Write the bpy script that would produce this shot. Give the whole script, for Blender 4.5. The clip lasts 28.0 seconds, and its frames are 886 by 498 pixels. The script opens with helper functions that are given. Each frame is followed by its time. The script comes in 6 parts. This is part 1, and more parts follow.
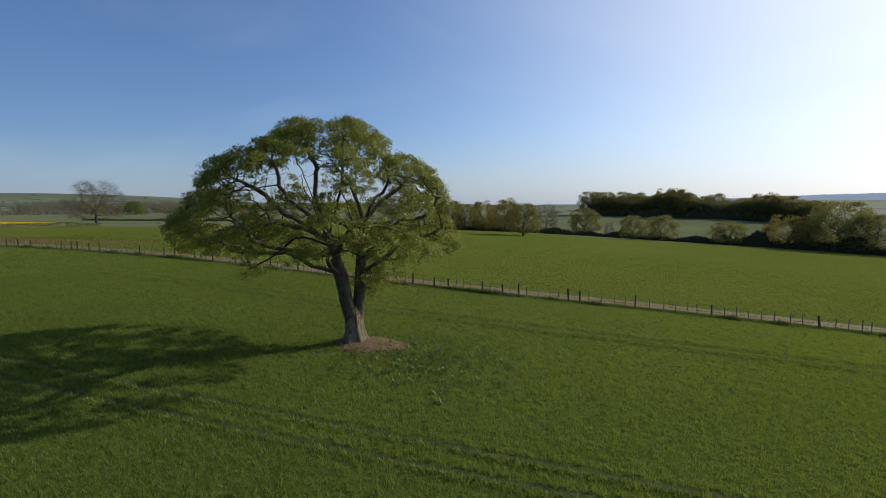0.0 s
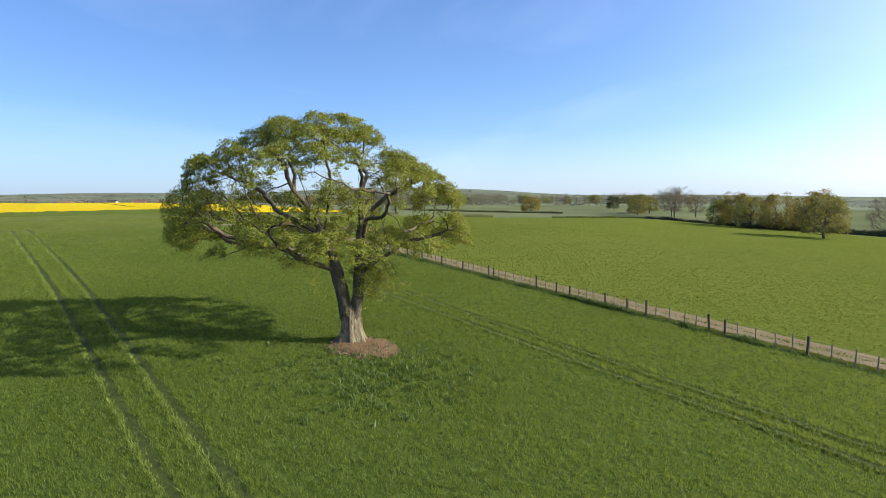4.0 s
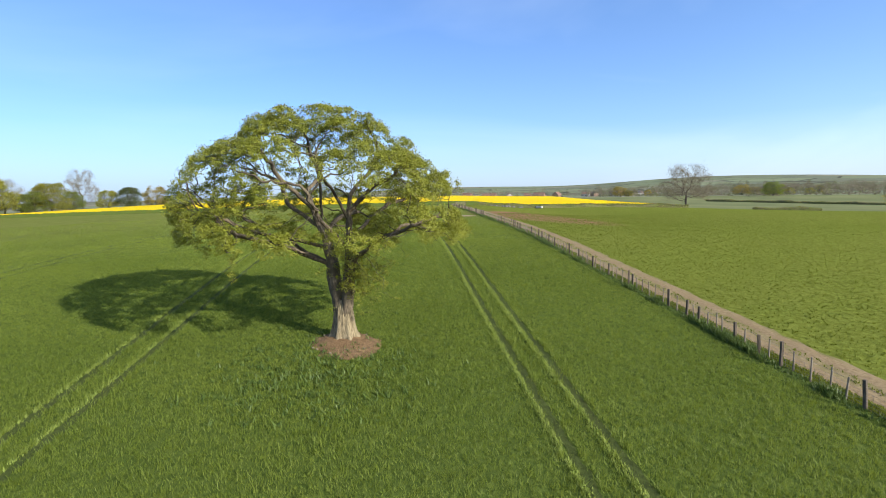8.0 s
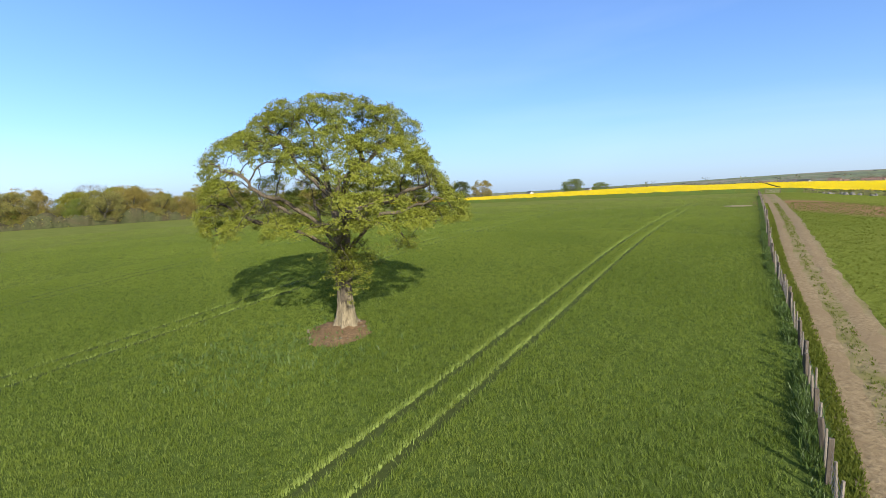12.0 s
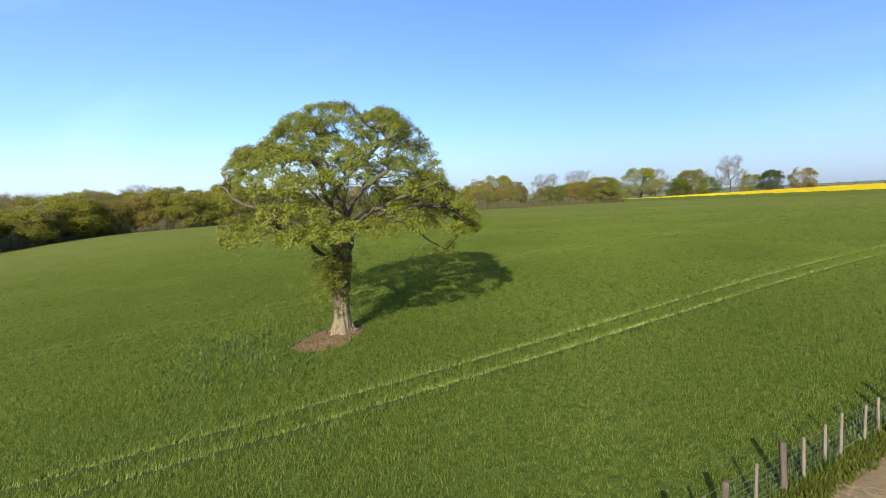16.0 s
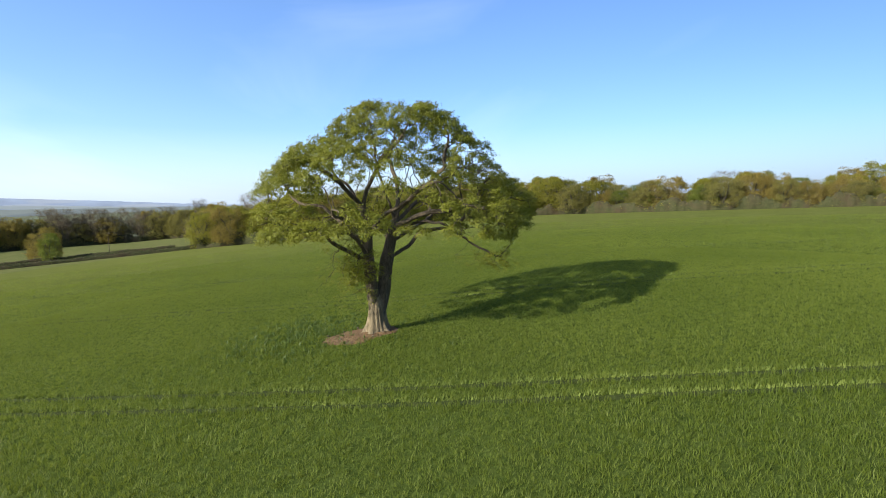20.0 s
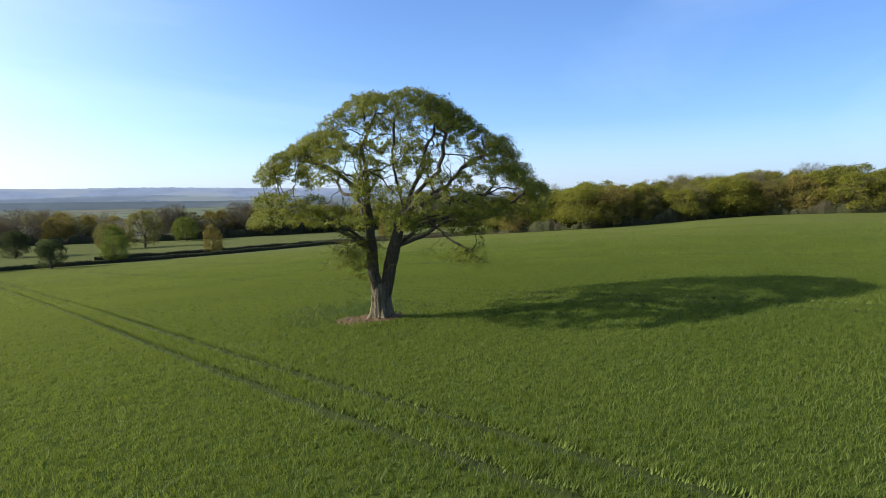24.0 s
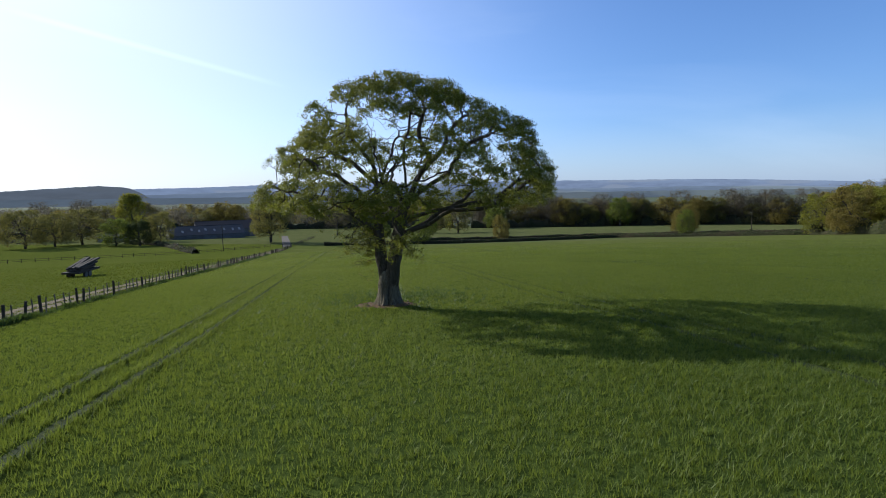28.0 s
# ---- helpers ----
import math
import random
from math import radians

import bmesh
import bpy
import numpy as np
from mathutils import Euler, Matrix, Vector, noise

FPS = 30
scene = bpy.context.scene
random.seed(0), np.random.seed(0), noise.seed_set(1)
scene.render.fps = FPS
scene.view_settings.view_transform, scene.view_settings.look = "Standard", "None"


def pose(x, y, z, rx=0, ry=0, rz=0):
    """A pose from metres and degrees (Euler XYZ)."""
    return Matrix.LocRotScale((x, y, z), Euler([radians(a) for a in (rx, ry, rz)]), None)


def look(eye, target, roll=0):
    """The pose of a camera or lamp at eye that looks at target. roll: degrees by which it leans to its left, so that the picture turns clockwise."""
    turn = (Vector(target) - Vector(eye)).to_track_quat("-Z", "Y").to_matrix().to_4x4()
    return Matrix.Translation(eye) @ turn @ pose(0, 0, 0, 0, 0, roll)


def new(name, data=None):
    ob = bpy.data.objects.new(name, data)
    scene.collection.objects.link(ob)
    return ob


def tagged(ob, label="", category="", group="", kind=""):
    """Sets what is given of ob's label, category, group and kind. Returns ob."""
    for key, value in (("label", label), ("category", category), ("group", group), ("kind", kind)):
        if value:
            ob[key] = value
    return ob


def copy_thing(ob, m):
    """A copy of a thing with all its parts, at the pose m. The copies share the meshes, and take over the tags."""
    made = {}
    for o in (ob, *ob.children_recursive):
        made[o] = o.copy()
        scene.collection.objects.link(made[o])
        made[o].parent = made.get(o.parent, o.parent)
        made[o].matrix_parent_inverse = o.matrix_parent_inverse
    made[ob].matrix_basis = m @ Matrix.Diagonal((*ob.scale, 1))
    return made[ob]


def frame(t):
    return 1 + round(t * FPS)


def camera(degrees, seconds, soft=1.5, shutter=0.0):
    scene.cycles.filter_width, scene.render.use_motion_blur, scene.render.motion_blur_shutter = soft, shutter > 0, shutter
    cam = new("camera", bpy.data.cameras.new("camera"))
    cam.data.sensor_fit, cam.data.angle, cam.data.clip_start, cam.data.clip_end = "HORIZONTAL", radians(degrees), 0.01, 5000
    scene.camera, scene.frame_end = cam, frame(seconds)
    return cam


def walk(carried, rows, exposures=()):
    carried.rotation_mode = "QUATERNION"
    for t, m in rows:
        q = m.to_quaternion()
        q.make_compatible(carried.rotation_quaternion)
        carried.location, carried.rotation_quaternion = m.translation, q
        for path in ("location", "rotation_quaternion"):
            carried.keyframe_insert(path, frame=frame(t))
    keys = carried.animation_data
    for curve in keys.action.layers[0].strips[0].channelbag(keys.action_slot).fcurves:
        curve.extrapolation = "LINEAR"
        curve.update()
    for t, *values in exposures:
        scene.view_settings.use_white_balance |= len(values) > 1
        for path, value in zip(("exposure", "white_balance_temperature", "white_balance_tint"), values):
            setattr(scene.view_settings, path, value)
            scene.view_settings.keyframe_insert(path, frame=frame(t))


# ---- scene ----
# ---- the camera and its flight round the tree ----
cam = camera(80.4, 28.0, soft=0.7)
PATH = [
    (0.0, (5.943, -32.675, 8.650), (5.750, -2.775, 6.215), -0.98),
    (0.5, (8.329, -32.066, 8.651), (6.004, -2.259, 6.174), -0.94),
    (1.0, (10.594, -31.334, 8.663), (6.202, -1.761, 6.189), -0.87),
    (1.5, (12.854, -30.359, 8.615), (6.310, -1.185, 6.151), -0.88),
    (2.0, (14.936, -29.322, 8.643), (6.332, -0.693, 6.128), -0.77),
    (2.5, (16.953, -28.103, 8.617), (6.225, -0.199, 6.105), -0.84),
    (3.0, (18.913, -26.762, 8.656), (6.223, 0.305, 6.136), -0.78),
    (3.5, (20.692, -25.298, 8.711), (6.106, 0.789, 6.124), -0.71),
    (5.5, (26.799, -17.613, 8.595), (5.550, 3.395, 5.918), -0.76),
    (6.0, (27.960, -15.539, 8.581), (5.195, 3.808, 5.854), -0.79),
    (6.5, (28.999, -13.283, 8.577), (4.783, 4.205, 5.794), -0.89),
    (7.0, (29.973, -10.964, 8.518), (4.477, 4.605, 5.768), -0.99),
    (7.5, (30.642, -8.585, 8.483), (4.031, 4.973, 5.650), -0.97),
    (8.0, (31.186, -6.206, 8.397), (3.564, 5.156, 5.575), -1.13),
    (8.5, (31.607, -3.765, 8.321), (3.180, 5.380, 5.442), -1.19),
    (9.0, (31.842, -1.324, 8.198), (2.789, 5.593, 5.352), -1.35),
    (9.5, (31.833, 1.178, 8.095), (2.324, 5.783, 5.268), -1.39),
    (10.0, (31.702, 3.679, 8.001), (1.925, 5.987, 5.179), -1.55),
    (10.5, (31.319, 6.121, 7.804), (1.453, 6.177, 4.974), -1.61),
    (11.0, (30.763, 8.501, 7.743), (0.984, 6.253, 4.890), -1.67),
    (11.5, (30.085, 10.819, 7.691), (0.583, 6.173, 4.853), -1.81),
    (12.0, (29.098, 13.077, 7.601), (0.030, 6.221, 4.766), -1.89),
    (12.5, (27.995, 15.274, 7.582), (-0.471, 6.239, 4.738), -2.07),
    (14.5, (23.018, 22.517, 8.021), (-2.082, 6.353, 5.071), -1.91),
    (15.0, (21.215, 24.156, 8.000), (-2.698, 6.272, 5.108), -2.01),
    (15.5, (19.429, 25.570, 8.036), (-3.053, 5.913, 5.177), -1.91),
    (16.0, (17.548, 26.769, 8.007), (-3.393, 5.467, 5.227), -1.85),
    (16.5, (15.599, 27.820, 7.971), (-3.535, 4.874, 5.249), -1.83),
    (17.0, (13.612, 28.710, 7.936), (-3.693, 4.355, 5.225), -1.74),
    (17.5, (11.576, 29.574, 7.915), (-3.994, 4.071, 5.235), -1.57),
    (18.0, (9.445, 30.217, 7.907), (-4.096, 3.580, 5.233), -1.40),
    (18.5, (7.232, 30.847, 7.911), (-4.023, 3.167, 5.227), -1.35),
    (19.0, (4.967, 31.305, 7.985), (-4.009, 2.806, 5.297), -1.22),
    (19.5, (2.573, 31.601, 8.006), (-3.953, 2.449, 5.253), -1.21),
    (20.0, (0.210, 31.740, 8.087), (-3.775, 2.135, 5.316), -1.14),
    (20.5, (-2.181, 31.700, 8.042), (-3.869, 1.880, 5.228), -0.99),
    (21.0, (-4.639, 31.530, 8.068), (-4.063, 1.671, 5.219), -0.96),
    (21.5, (-7.062, 31.236, 8.021), (-4.350, 1.502, 5.099), -0.84),
    (23.5, (-16.560, 28.005, 7.736), (-4.742, 0.591, 4.770), -0.90),
    (24.0, (-18.582, 26.778, 7.697), (-4.566, 0.422, 4.713), -0.82),
    (24.5, (-20.516, 25.360, 7.646), (-4.496, 0.172, 4.663), -0.76),
    (25.0, (-22.316, 23.772, 7.571), (-4.534, -0.202, 4.569), -0.82),
    (25.5, (-23.968, 22.109, 7.474), (-4.533, -0.540, 4.420), -0.81),
    (26.0, (-25.484, 20.294, 7.422), (-4.388, -0.817, 4.375), -0.87),
    (26.5, (-26.973, 18.347, 7.303), (-4.267, -1.023, 4.269), -0.86),
    (27.0, (-28.214, 16.279, 7.227), (-4.062, -1.251, 4.163), -0.94),
    (27.5, (-29.340, 14.153, 7.146), (-3.907, -1.457, 4.058), -0.93),
    (28.0, (-30.381, 11.922, 7.121), (-3.893, -1.806, 3.972), -0.88),
]
walk(cam, [(t, look(eye, target, roll)) for t, eye, target, roll in PATH],
     [(0, -0.05, 6150, 10), (3, 0.7, 6150, 10), (6, 1.1, 6300, 10), (9, 1.08, 6300, 10), (12, 0.97, 6250, 10), (17, 0.87, 6450, 10), (21, 0.73, 6300, 10), (25, 0.38, 5950, 10), (28, -0.02, 5650, 10)])

# ---- sky and sun ----
SUN_AZ, SUN_EL = 29.5, 23.5
world = bpy.data.worlds.new("sky")
scene.world = world
world.use_nodes = True
wn, wl = world.node_tree.nodes, world.node_tree.links
sky = wn.new("ShaderNodeTexSky")
sky.sky_type = "NISHITA"
sky.sun_disc = False
sky.sun_elevation = radians(SUN_EL)
sky.sun_rotation = radians(90 - SUN_AZ)
sky.altitude = 100
sky.air_density, sky.dust_density, sky.ozone_density = 1.0, 1.25, 3.0
cool = wn.new("ShaderNodeMix")
cool.data_type, cool.blend_type = "RGBA", "MULTIPLY"
cool.inputs[0].default_value = 1.0
where = wn.new("ShaderNodeTexCoord")
rise = wn.new("ShaderNodeSeparateXYZ")
wl.new(where.outputs["Generated"], rise.inputs[0])
low = wn.new("ShaderNodeMapRange")
low.inputs[1].default_value, low.inputs[2].default_value = 0.0, 0.22
wl.new(rise.outputs[2], low.inputs[0])
tint = wn.new("ShaderNodeMix")
tint.data_type = "RGBA"
tint.inputs[6].default_value, tint.inputs[7].default_value = (0.87, 0.965, 1.21, 1), (0.82, 0.92, 1.11, 1)
wl.new(low.outputs[0], tint.inputs[0])
wl.new(tint.outputs[2], cool.inputs[7])
wl.new(sky.outputs[0], cool.inputs[6])
# thin high cirrus
way = wn.new("ShaderNodeTexCoord")
flat = wn.new("ShaderNodeVectorMath")
flat.operation = "MULTIPLY"
flat.inputs[1].default_value = (1.0, 0.45, 2.6)
haze = wn.new("ShaderNodeTexNoise")
haze.inputs["Scale"].default_value, haze.inputs["Detail"].default_value, haze.inputs["Distortion"].default_value = 1.6, 5, 1.2
span = wn.new("ShaderNodeMapRange")
span.inputs[1].default_value, span.inputs[2].default_value, span.inputs[4].default_value = 0.5, 0.8, 0.14
veil = wn.new("ShaderNodeMix")
veil.data_type = "RGBA"
veil.inputs[7].default_value = (6.5, 7.0, 7.6, 1)
wl.new(way.outputs["Generated"], flat.inputs[0])
wl.new(flat.outputs[0], haze.inputs["Vector"])
wl.new(haze.outputs["Fac"], span.inputs[0])
wl.new(span.outputs[0], veil.inputs[0])
dim = wn.new("ShaderNodeMapRange")
dim.inputs[1].default_value, dim.inputs[2].default_value, dim.inputs[3].default_value, dim.inputs[4].default_value = 0.0, 0.13, 0.5, 0.0
wl.new(rise.outputs[2], dim.inputs[0])
air = wn.new("ShaderNodeMix")
air.data_type = "RGBA"
air.inputs[7].default_value = (4.3, 5.1, 6.3, 1)
wl.new(dim.outputs[0], air.inputs[0])
wl.new(cool.outputs[2], air.inputs[6])
# the bright glare that hangs round the sun in hazy air
toward = wn.new("ShaderNodeVectorMath")
toward.operation = "DOT_PRODUCT"
toward.inputs[1].default_value = (math.cos(radians(SUN_AZ)) * math.cos(radians(SUN_EL)), math.sin(radians(SUN_AZ)) * math.cos(radians(SUN_EL)), math.sin(radians(SUN_EL)))
wl.new(where.outputs["Generated"], toward.inputs[0])
ahead = wn.new("ShaderNodeMath")
ahead.operation = "MAXIMUM"
ahead.inputs[1].default_value = 0.0
wl.new(toward.outputs["Value"], ahead.inputs[0])
glare = wn.new("ShaderNodeMath")
glare.operation = "POWER"
glare.inputs[1].default_value = 4.5
wl.new(ahead.outputs[0], glare.inputs[0])
bright = wn.new("ShaderNodeMix")
bright.data_type = "RGBA"
bright.inputs[7].default_value = (9.5, 9.6, 9.6, 1)
wl.new(glare.outputs[0], bright.inputs[0])
wl.new(air.outputs[2], bright.inputs[6])
wl.new(bright.outputs[2], veil.inputs[6])
# the sky deepens away from the sun, and a thin veil of high cloud lies to the south
fade = wn.new("ShaderNodeMapRange")
fade.inputs[1].default_value, fade.inputs[2].default_value = -1.0, 0.0
wl.new(toward.outputs["Value"], fade.inputs[0])
depth = wn.new("ShaderNodeMix")
depth.data_type = "RGBA"
depth.inputs[6].default_value, depth.inputs[7].default_value = (0.62, 0.665, 0.75, 1), (1, 1, 1, 1)
wl.new(fade.outputs[0], depth.inputs[0])
south = wn.new("ShaderNodeVectorMath")
south.operation = "DOT_PRODUCT"
south.inputs[1].default_value = (0.34, -0.94, 0.0)
wl.new(where.outputs["Generated"], south.inputs[0])
sheet = wn.new("ShaderNodeMapRange")
sheet.interpolation_type = "SMOOTHSTEP"
sheet.inputs[1].default_value, sheet.inputs[2].default_value, sheet.inputs[3].default_value, sheet.inputs[4].default_value = 0.0, 1.0, 1.0, 1.4
wl.new(south.outputs["Value"], sheet.inputs[0])
both = wn.new("ShaderNodeVectorMath")
both.operation = "SCALE"
wl.new(depth.outputs[2], both.inputs[0])
wl.new(sheet.outputs[0], both.inputs["Scale"])
shade_ = wn.new("ShaderNodeVectorMath")
shade_.operation = "MULTIPLY"
wl.new(veil.outputs[2], shade_.inputs[0])
wl.new(both.outputs[0], shade_.inputs[1])
# an old vapour trail high over the farm
across = wn.new("ShaderNodeVectorMath")
across.operation = "DOT_PRODUCT"
across.inputs[1].default_value = (0.2275, 0.1917, -0.9547)
wl.new(where.outputs["Generated"], across.inputs[0])
off_line = wn.new("ShaderNodeMath")
off_line.operation = "ABSOLUTE"
wl.new(across.outputs["Value"], off_line.inputs[0])
trail = wn.new("ShaderNodeMapRange")
trail.interpolation_type = "SMOOTHSTEP"
trail.inputs[1].default_value, trail.inputs[2].default_value, trail.inputs[3].default_value, trail.inputs[4].default_value = 0.0, 0.007, 0.09, 0.0
wl.new(off_line.outputs[0], trail.inputs[0])
along = wn.new("ShaderNodeVectorMath")
along.operation = "DOT_PRODUCT"
along.inputs[1].default_value = (0.9728, -0.0019, 0.2315)
wl.new(where.outputs["Generated"], along.inputs[0])
stretch = wn.new("ShaderNodeMapRange")
stretch.interpolation_type = "SMOOTHSTEP"
stretch.inputs[1].default_value, stretch.inputs[2].default_value = math.cos(radians(12)), math.cos(radians(6))
wl.new(along.outputs["Value"], stretch.inputs[0])
wisp = wn.new("ShaderNodeMath")
wisp.operation = "MULTIPLY"
wl.new(trail.outputs[0], wisp.inputs[0])
wl.new(stretch.outputs[0], wisp.inputs[1])
gain = wn.new("ShaderNodeMath")
gain.operation = "ADD"
gain.inputs[1].default_value = 1.0
wl.new(wisp.outputs[0], gain.inputs[0])
lit = wn.new("ShaderNodeVectorMath")
lit.operation = "SCALE"
wl.new(shade_.outputs[0], lit.inputs[0])
wl.new(gain.outputs[0], lit.inputs["Scale"])
wl.new(lit.outputs[0], wn["Background"].inputs[0])
wn["Background"].inputs[1].default_value = 0.11
sun = new("sun", bpy.data.lights.new("sun", "SUN"))
sun.data.energy, sun.data.angle, sun.data.color = 5.0, radians(0.55), (1.0, 0.93, 0.8)
ca, sa, ce, se = math.cos(radians(SUN_AZ)), math.sin(radians(SUN_AZ)), math.cos(radians(SUN_EL)), math.sin(radians(SUN_EL))
sun.matrix_world = look((0, 0, 60), (-ca * ce, -sa * ce, 60 - se))


# ---- small tools ----
rng = np.random.default_rng(7)


def quick_mesh(name, v, f):
    """A mesh from arrays of places and of faces that all have as many corners."""
    v, f = np.asarray(v, np.float32), np.asarray(f, np.int32)
    me = bpy.data.meshes.new(name)
    me.vertices.add(len(v))
    me.vertices.foreach_set("co", v.ravel())
    n, k = f.shape
    me.loops.add(n * k)
    me.loops.foreach_set("vertex_index", f.ravel())
    me.polygons.add(n)
    me.polygons.foreach_set("loop_start", np.arange(0, n * k, k, dtype=np.int32))
    me.update(calc_edges=True)
    return me


def mesh_part(name, v, f, material, parent=None, label="", smooth=False):
    me = quick_mesh(name, v, f)
    me.materials.append(material)
    if smooth:
        me.polygons.foreach_set("use_smooth", [True] * len(me.polygons))
    ob = new(name, me)
    if parent:
        ob.parent = parent
    if label:
        ob["label"] = label
    return ob


def part(name, bm, material, parent, label=""):
    me = bpy.data.meshes.new(name)
    bm.to_mesh(me)
    bm.free()
    me.materials.append(material)
    ob = new(name, me)
    ob.parent = parent
    if label:
        ob["label"] = label
    return ob


def thing(name, at, label, category, group="", turn=0, kind=""):
    ob = new(name)
    ob.matrix_basis = pose(*at, 0, 0, turn)
    return tagged(ob, label, category, group, kind)


def box(bm, size, at, bevel=0.0, turn=None):
    m = Matrix.Translation(at) @ (turn if turn else Matrix()) @ Matrix.Diagonal((*size, 1))
    made = bmesh.ops.create_cube(bm, size=1, matrix=m)
    if bevel:
        edges = list({e for v in made["verts"] for e in v.link_edges})
        bmesh.ops.bevel(bm, geom=edges, offset=bevel, segments=1, affect="EDGES")
    return bm


def rod(bm, a, b, r1, r2, sides=8):
    a, b = Vector(a), Vector(b)
    d = b - a
    m = Matrix.Translation((a + b) / 2) @ d.to_track_quat("Z", "Y").to_matrix().to_4x4()
    bmesh.ops.create_cone(bm, cap_ends=True, segments=sides, radius1=r1, radius2=r2, depth=d.length, matrix=m)
    return bm


# ---- the lie of the land ----
SLOPE_X = ((-400, 7.5), (-217, 6.2), (-134, 5.0), (-66, 3.6), (-25, 2.05), (0, 0.0), (30, -2.1), (73, -5.4), (120, -8.8), (172, -12.2), (215, -13.3), (300, -16.5), (420, -19), (700, -21))
SLOPE_Y = ((-400, -5), (-200, -3.4), (-100, -2.0), (-30, -0.55), (0, 0.0), (30, 0.5), (90, 1.3), (135, 1.0), (200, -0.9), (400, -2.5))
RIM = ((-40, -0.7), (-15, -0.7), (10, -0.6), (36, -0.4), (56, 0.0), (77, -0.1), (97, 0.5), (111, 0.8), (118, 1.35), (130, 1.75), (145, 1.2), (155, 1.3), (170, 0.9), (185, 0.5), (230, 0.3), (290, -0.3), (302, -0.6), (320, -0.7))


def knots(v, table):
    """A smooth curve through a few knots, level past its ends."""
    v, (xs, ys) = np.asarray(v, float), np.array(table, float).T
    m = np.gradient(ys, xs)
    i = np.clip(np.searchsorted(xs, v) - 1, 0, len(xs) - 2)
    h = xs[i + 1] - xs[i]
    t = np.clip((v - xs[i]) / h, 0, 1)
    return (2 * t**3 - 3 * t**2 + 1) * ys[i] + (t**3 - 2 * t**2 + t) * h * m[i] + (3 * t**2 - 2 * t**3) * ys[i + 1] + (t**3 - t**2) * h * m[i + 1]


FENCE_C, FENCE_S = 24.3, -0.31          # the fence keeps close to the line y = C + S x
FENCE_L = math.hypot(1, FENCE_S)
FENCE_BEND = ((-140, 67.4), (-51.6, 39.9), (-13.6, 28.05), (-1, 24.55), (5, 22.75), (13, 20.2), (25, 16.45), (57, 7.0), (121, -11.5), (185, -31))


def fence_y(x):
    return knots(x, FENCE_BEND)


def from_fence(x, y):
    return (y - fence_y(x)) / FENCE_L


def height(x, y):
    x, y = np.asarray(x, float), np.asarray(y, float)
    z = knots(x, SLOPE_X) + knots(y, SLOPE_Y)
    r, az = np.hypot(x, y), (np.degrees(np.arctan2(y, x)) + 40) % 360 - 40
    far = 8 + r * np.tan(np.radians(knots(az, RIM)))
    k = np.clip((r - 450) / 2300, 0, 1)
    k = k * k * (3 - 2 * k)
    hill = 13 * np.exp(-(((x - 200) / 190) ** 2 + ((y - 430) / 150) ** 2))
    mound = 0.28 * np.exp(-(x * x + y * y) / 3.2)
    u = np.clip((-0.904 * x + 0.428 * y - 154.6) / 190, 0, 1)
    crest = u * u * (3 - 2 * u) * (1.2 * np.clip((y + 120) / 100, 0, 1) + 1.4 * np.clip(y / 150, 0, 1))
    # the pasture falls away gently beyond the track
    d, e, g = np.clip((from_fence(x, y) - 4) / 30, 0, 1), np.clip((10 - x) / 110, 0, 1), np.clip((420 - r) / 160, 0, 1)
    dip = 2.0 * d * d * (3 - 2 * d) * e * e * (3 - 2 * e) * g * g * (3 - 2 * g)
    return (z + crest - dip) * (1 - k) + far * k + mound + hill


def ground_z(x, y):
    return float(height(x, y))


# the plan of the far land is skewed by a degree or two: the turn about the tree that sets it right, by bearing
SWING = ((-180, 0), (-170, -0.3), (-158, -1.3), (-150, -1.9), (-135, -2.1), (-110, -1.3), (-90, -0.4), (-75, 0.4), (-60, 1.0), (-45, 1.5), (-30, 1.9), (-15, 2.2), (10, 2.6), (22, 2.6), (42, 0), (46, 0), (60, 0), (120, 0), (180, 0))


def set_right(x, y):
    x, y = np.asarray(x, float), np.asarray(y, float)
    r, a = np.hypot(x, y), np.arctan2(y, x)
    k = np.clip((r - 70) / 60, 0, 1)
    a = a + np.radians(knots(np.degrees(a), SWING)) * k * k * (3 - 2 * k)
    return r * np.cos(a), r * np.sin(a)


def spot(x, y):
    return tuple(float(v) for v in set_right(x, y))


# ---- materials ----
def shader(name, rough=0.8, spec=0.3):
    m = bpy.data.materials.new(name)
    m.use_nodes = True
    n, l = m.node_tree.nodes, m.node_tree.links
    b = n["Principled BSDF"]
    b.inputs["Roughness"].default_value = rough
    b.inputs["Specular IOR Level"].default_value = spec
    return m, n, l, b


def noise_fac(n, l, scale, detail=4, rough=0.6, lo=0.3, hi=0.7, stretch=None):
    geo = n.new("ShaderNodeNewGeometry")
    tex = n.new("ShaderNodeTexNoise")
    tex.inputs["Scale"].default_value, tex.inputs["Detail"].default_value, tex.inputs["Roughness"].default_value = scale, detail, rough
    if stretch:
        vm = n.new("ShaderNodeVectorMath")
        vm.operation = "MULTIPLY"
        vm.inputs[1].default_value = stretch
        l.new(geo.outputs["Position"], vm.inputs[0])
        l.new(vm.outputs[0], tex.inputs["Vector"])
    else:
        l.new(geo.outputs["Position"], tex.inputs["Vector"])
    mr = n.new("ShaderNodeMapRange")
    mr.inputs[1].default_value, mr.inputs[2].default_value = lo, hi
    l.new(tex.outputs["Fac"], mr.inputs[0])
    return mr.outputs[0]


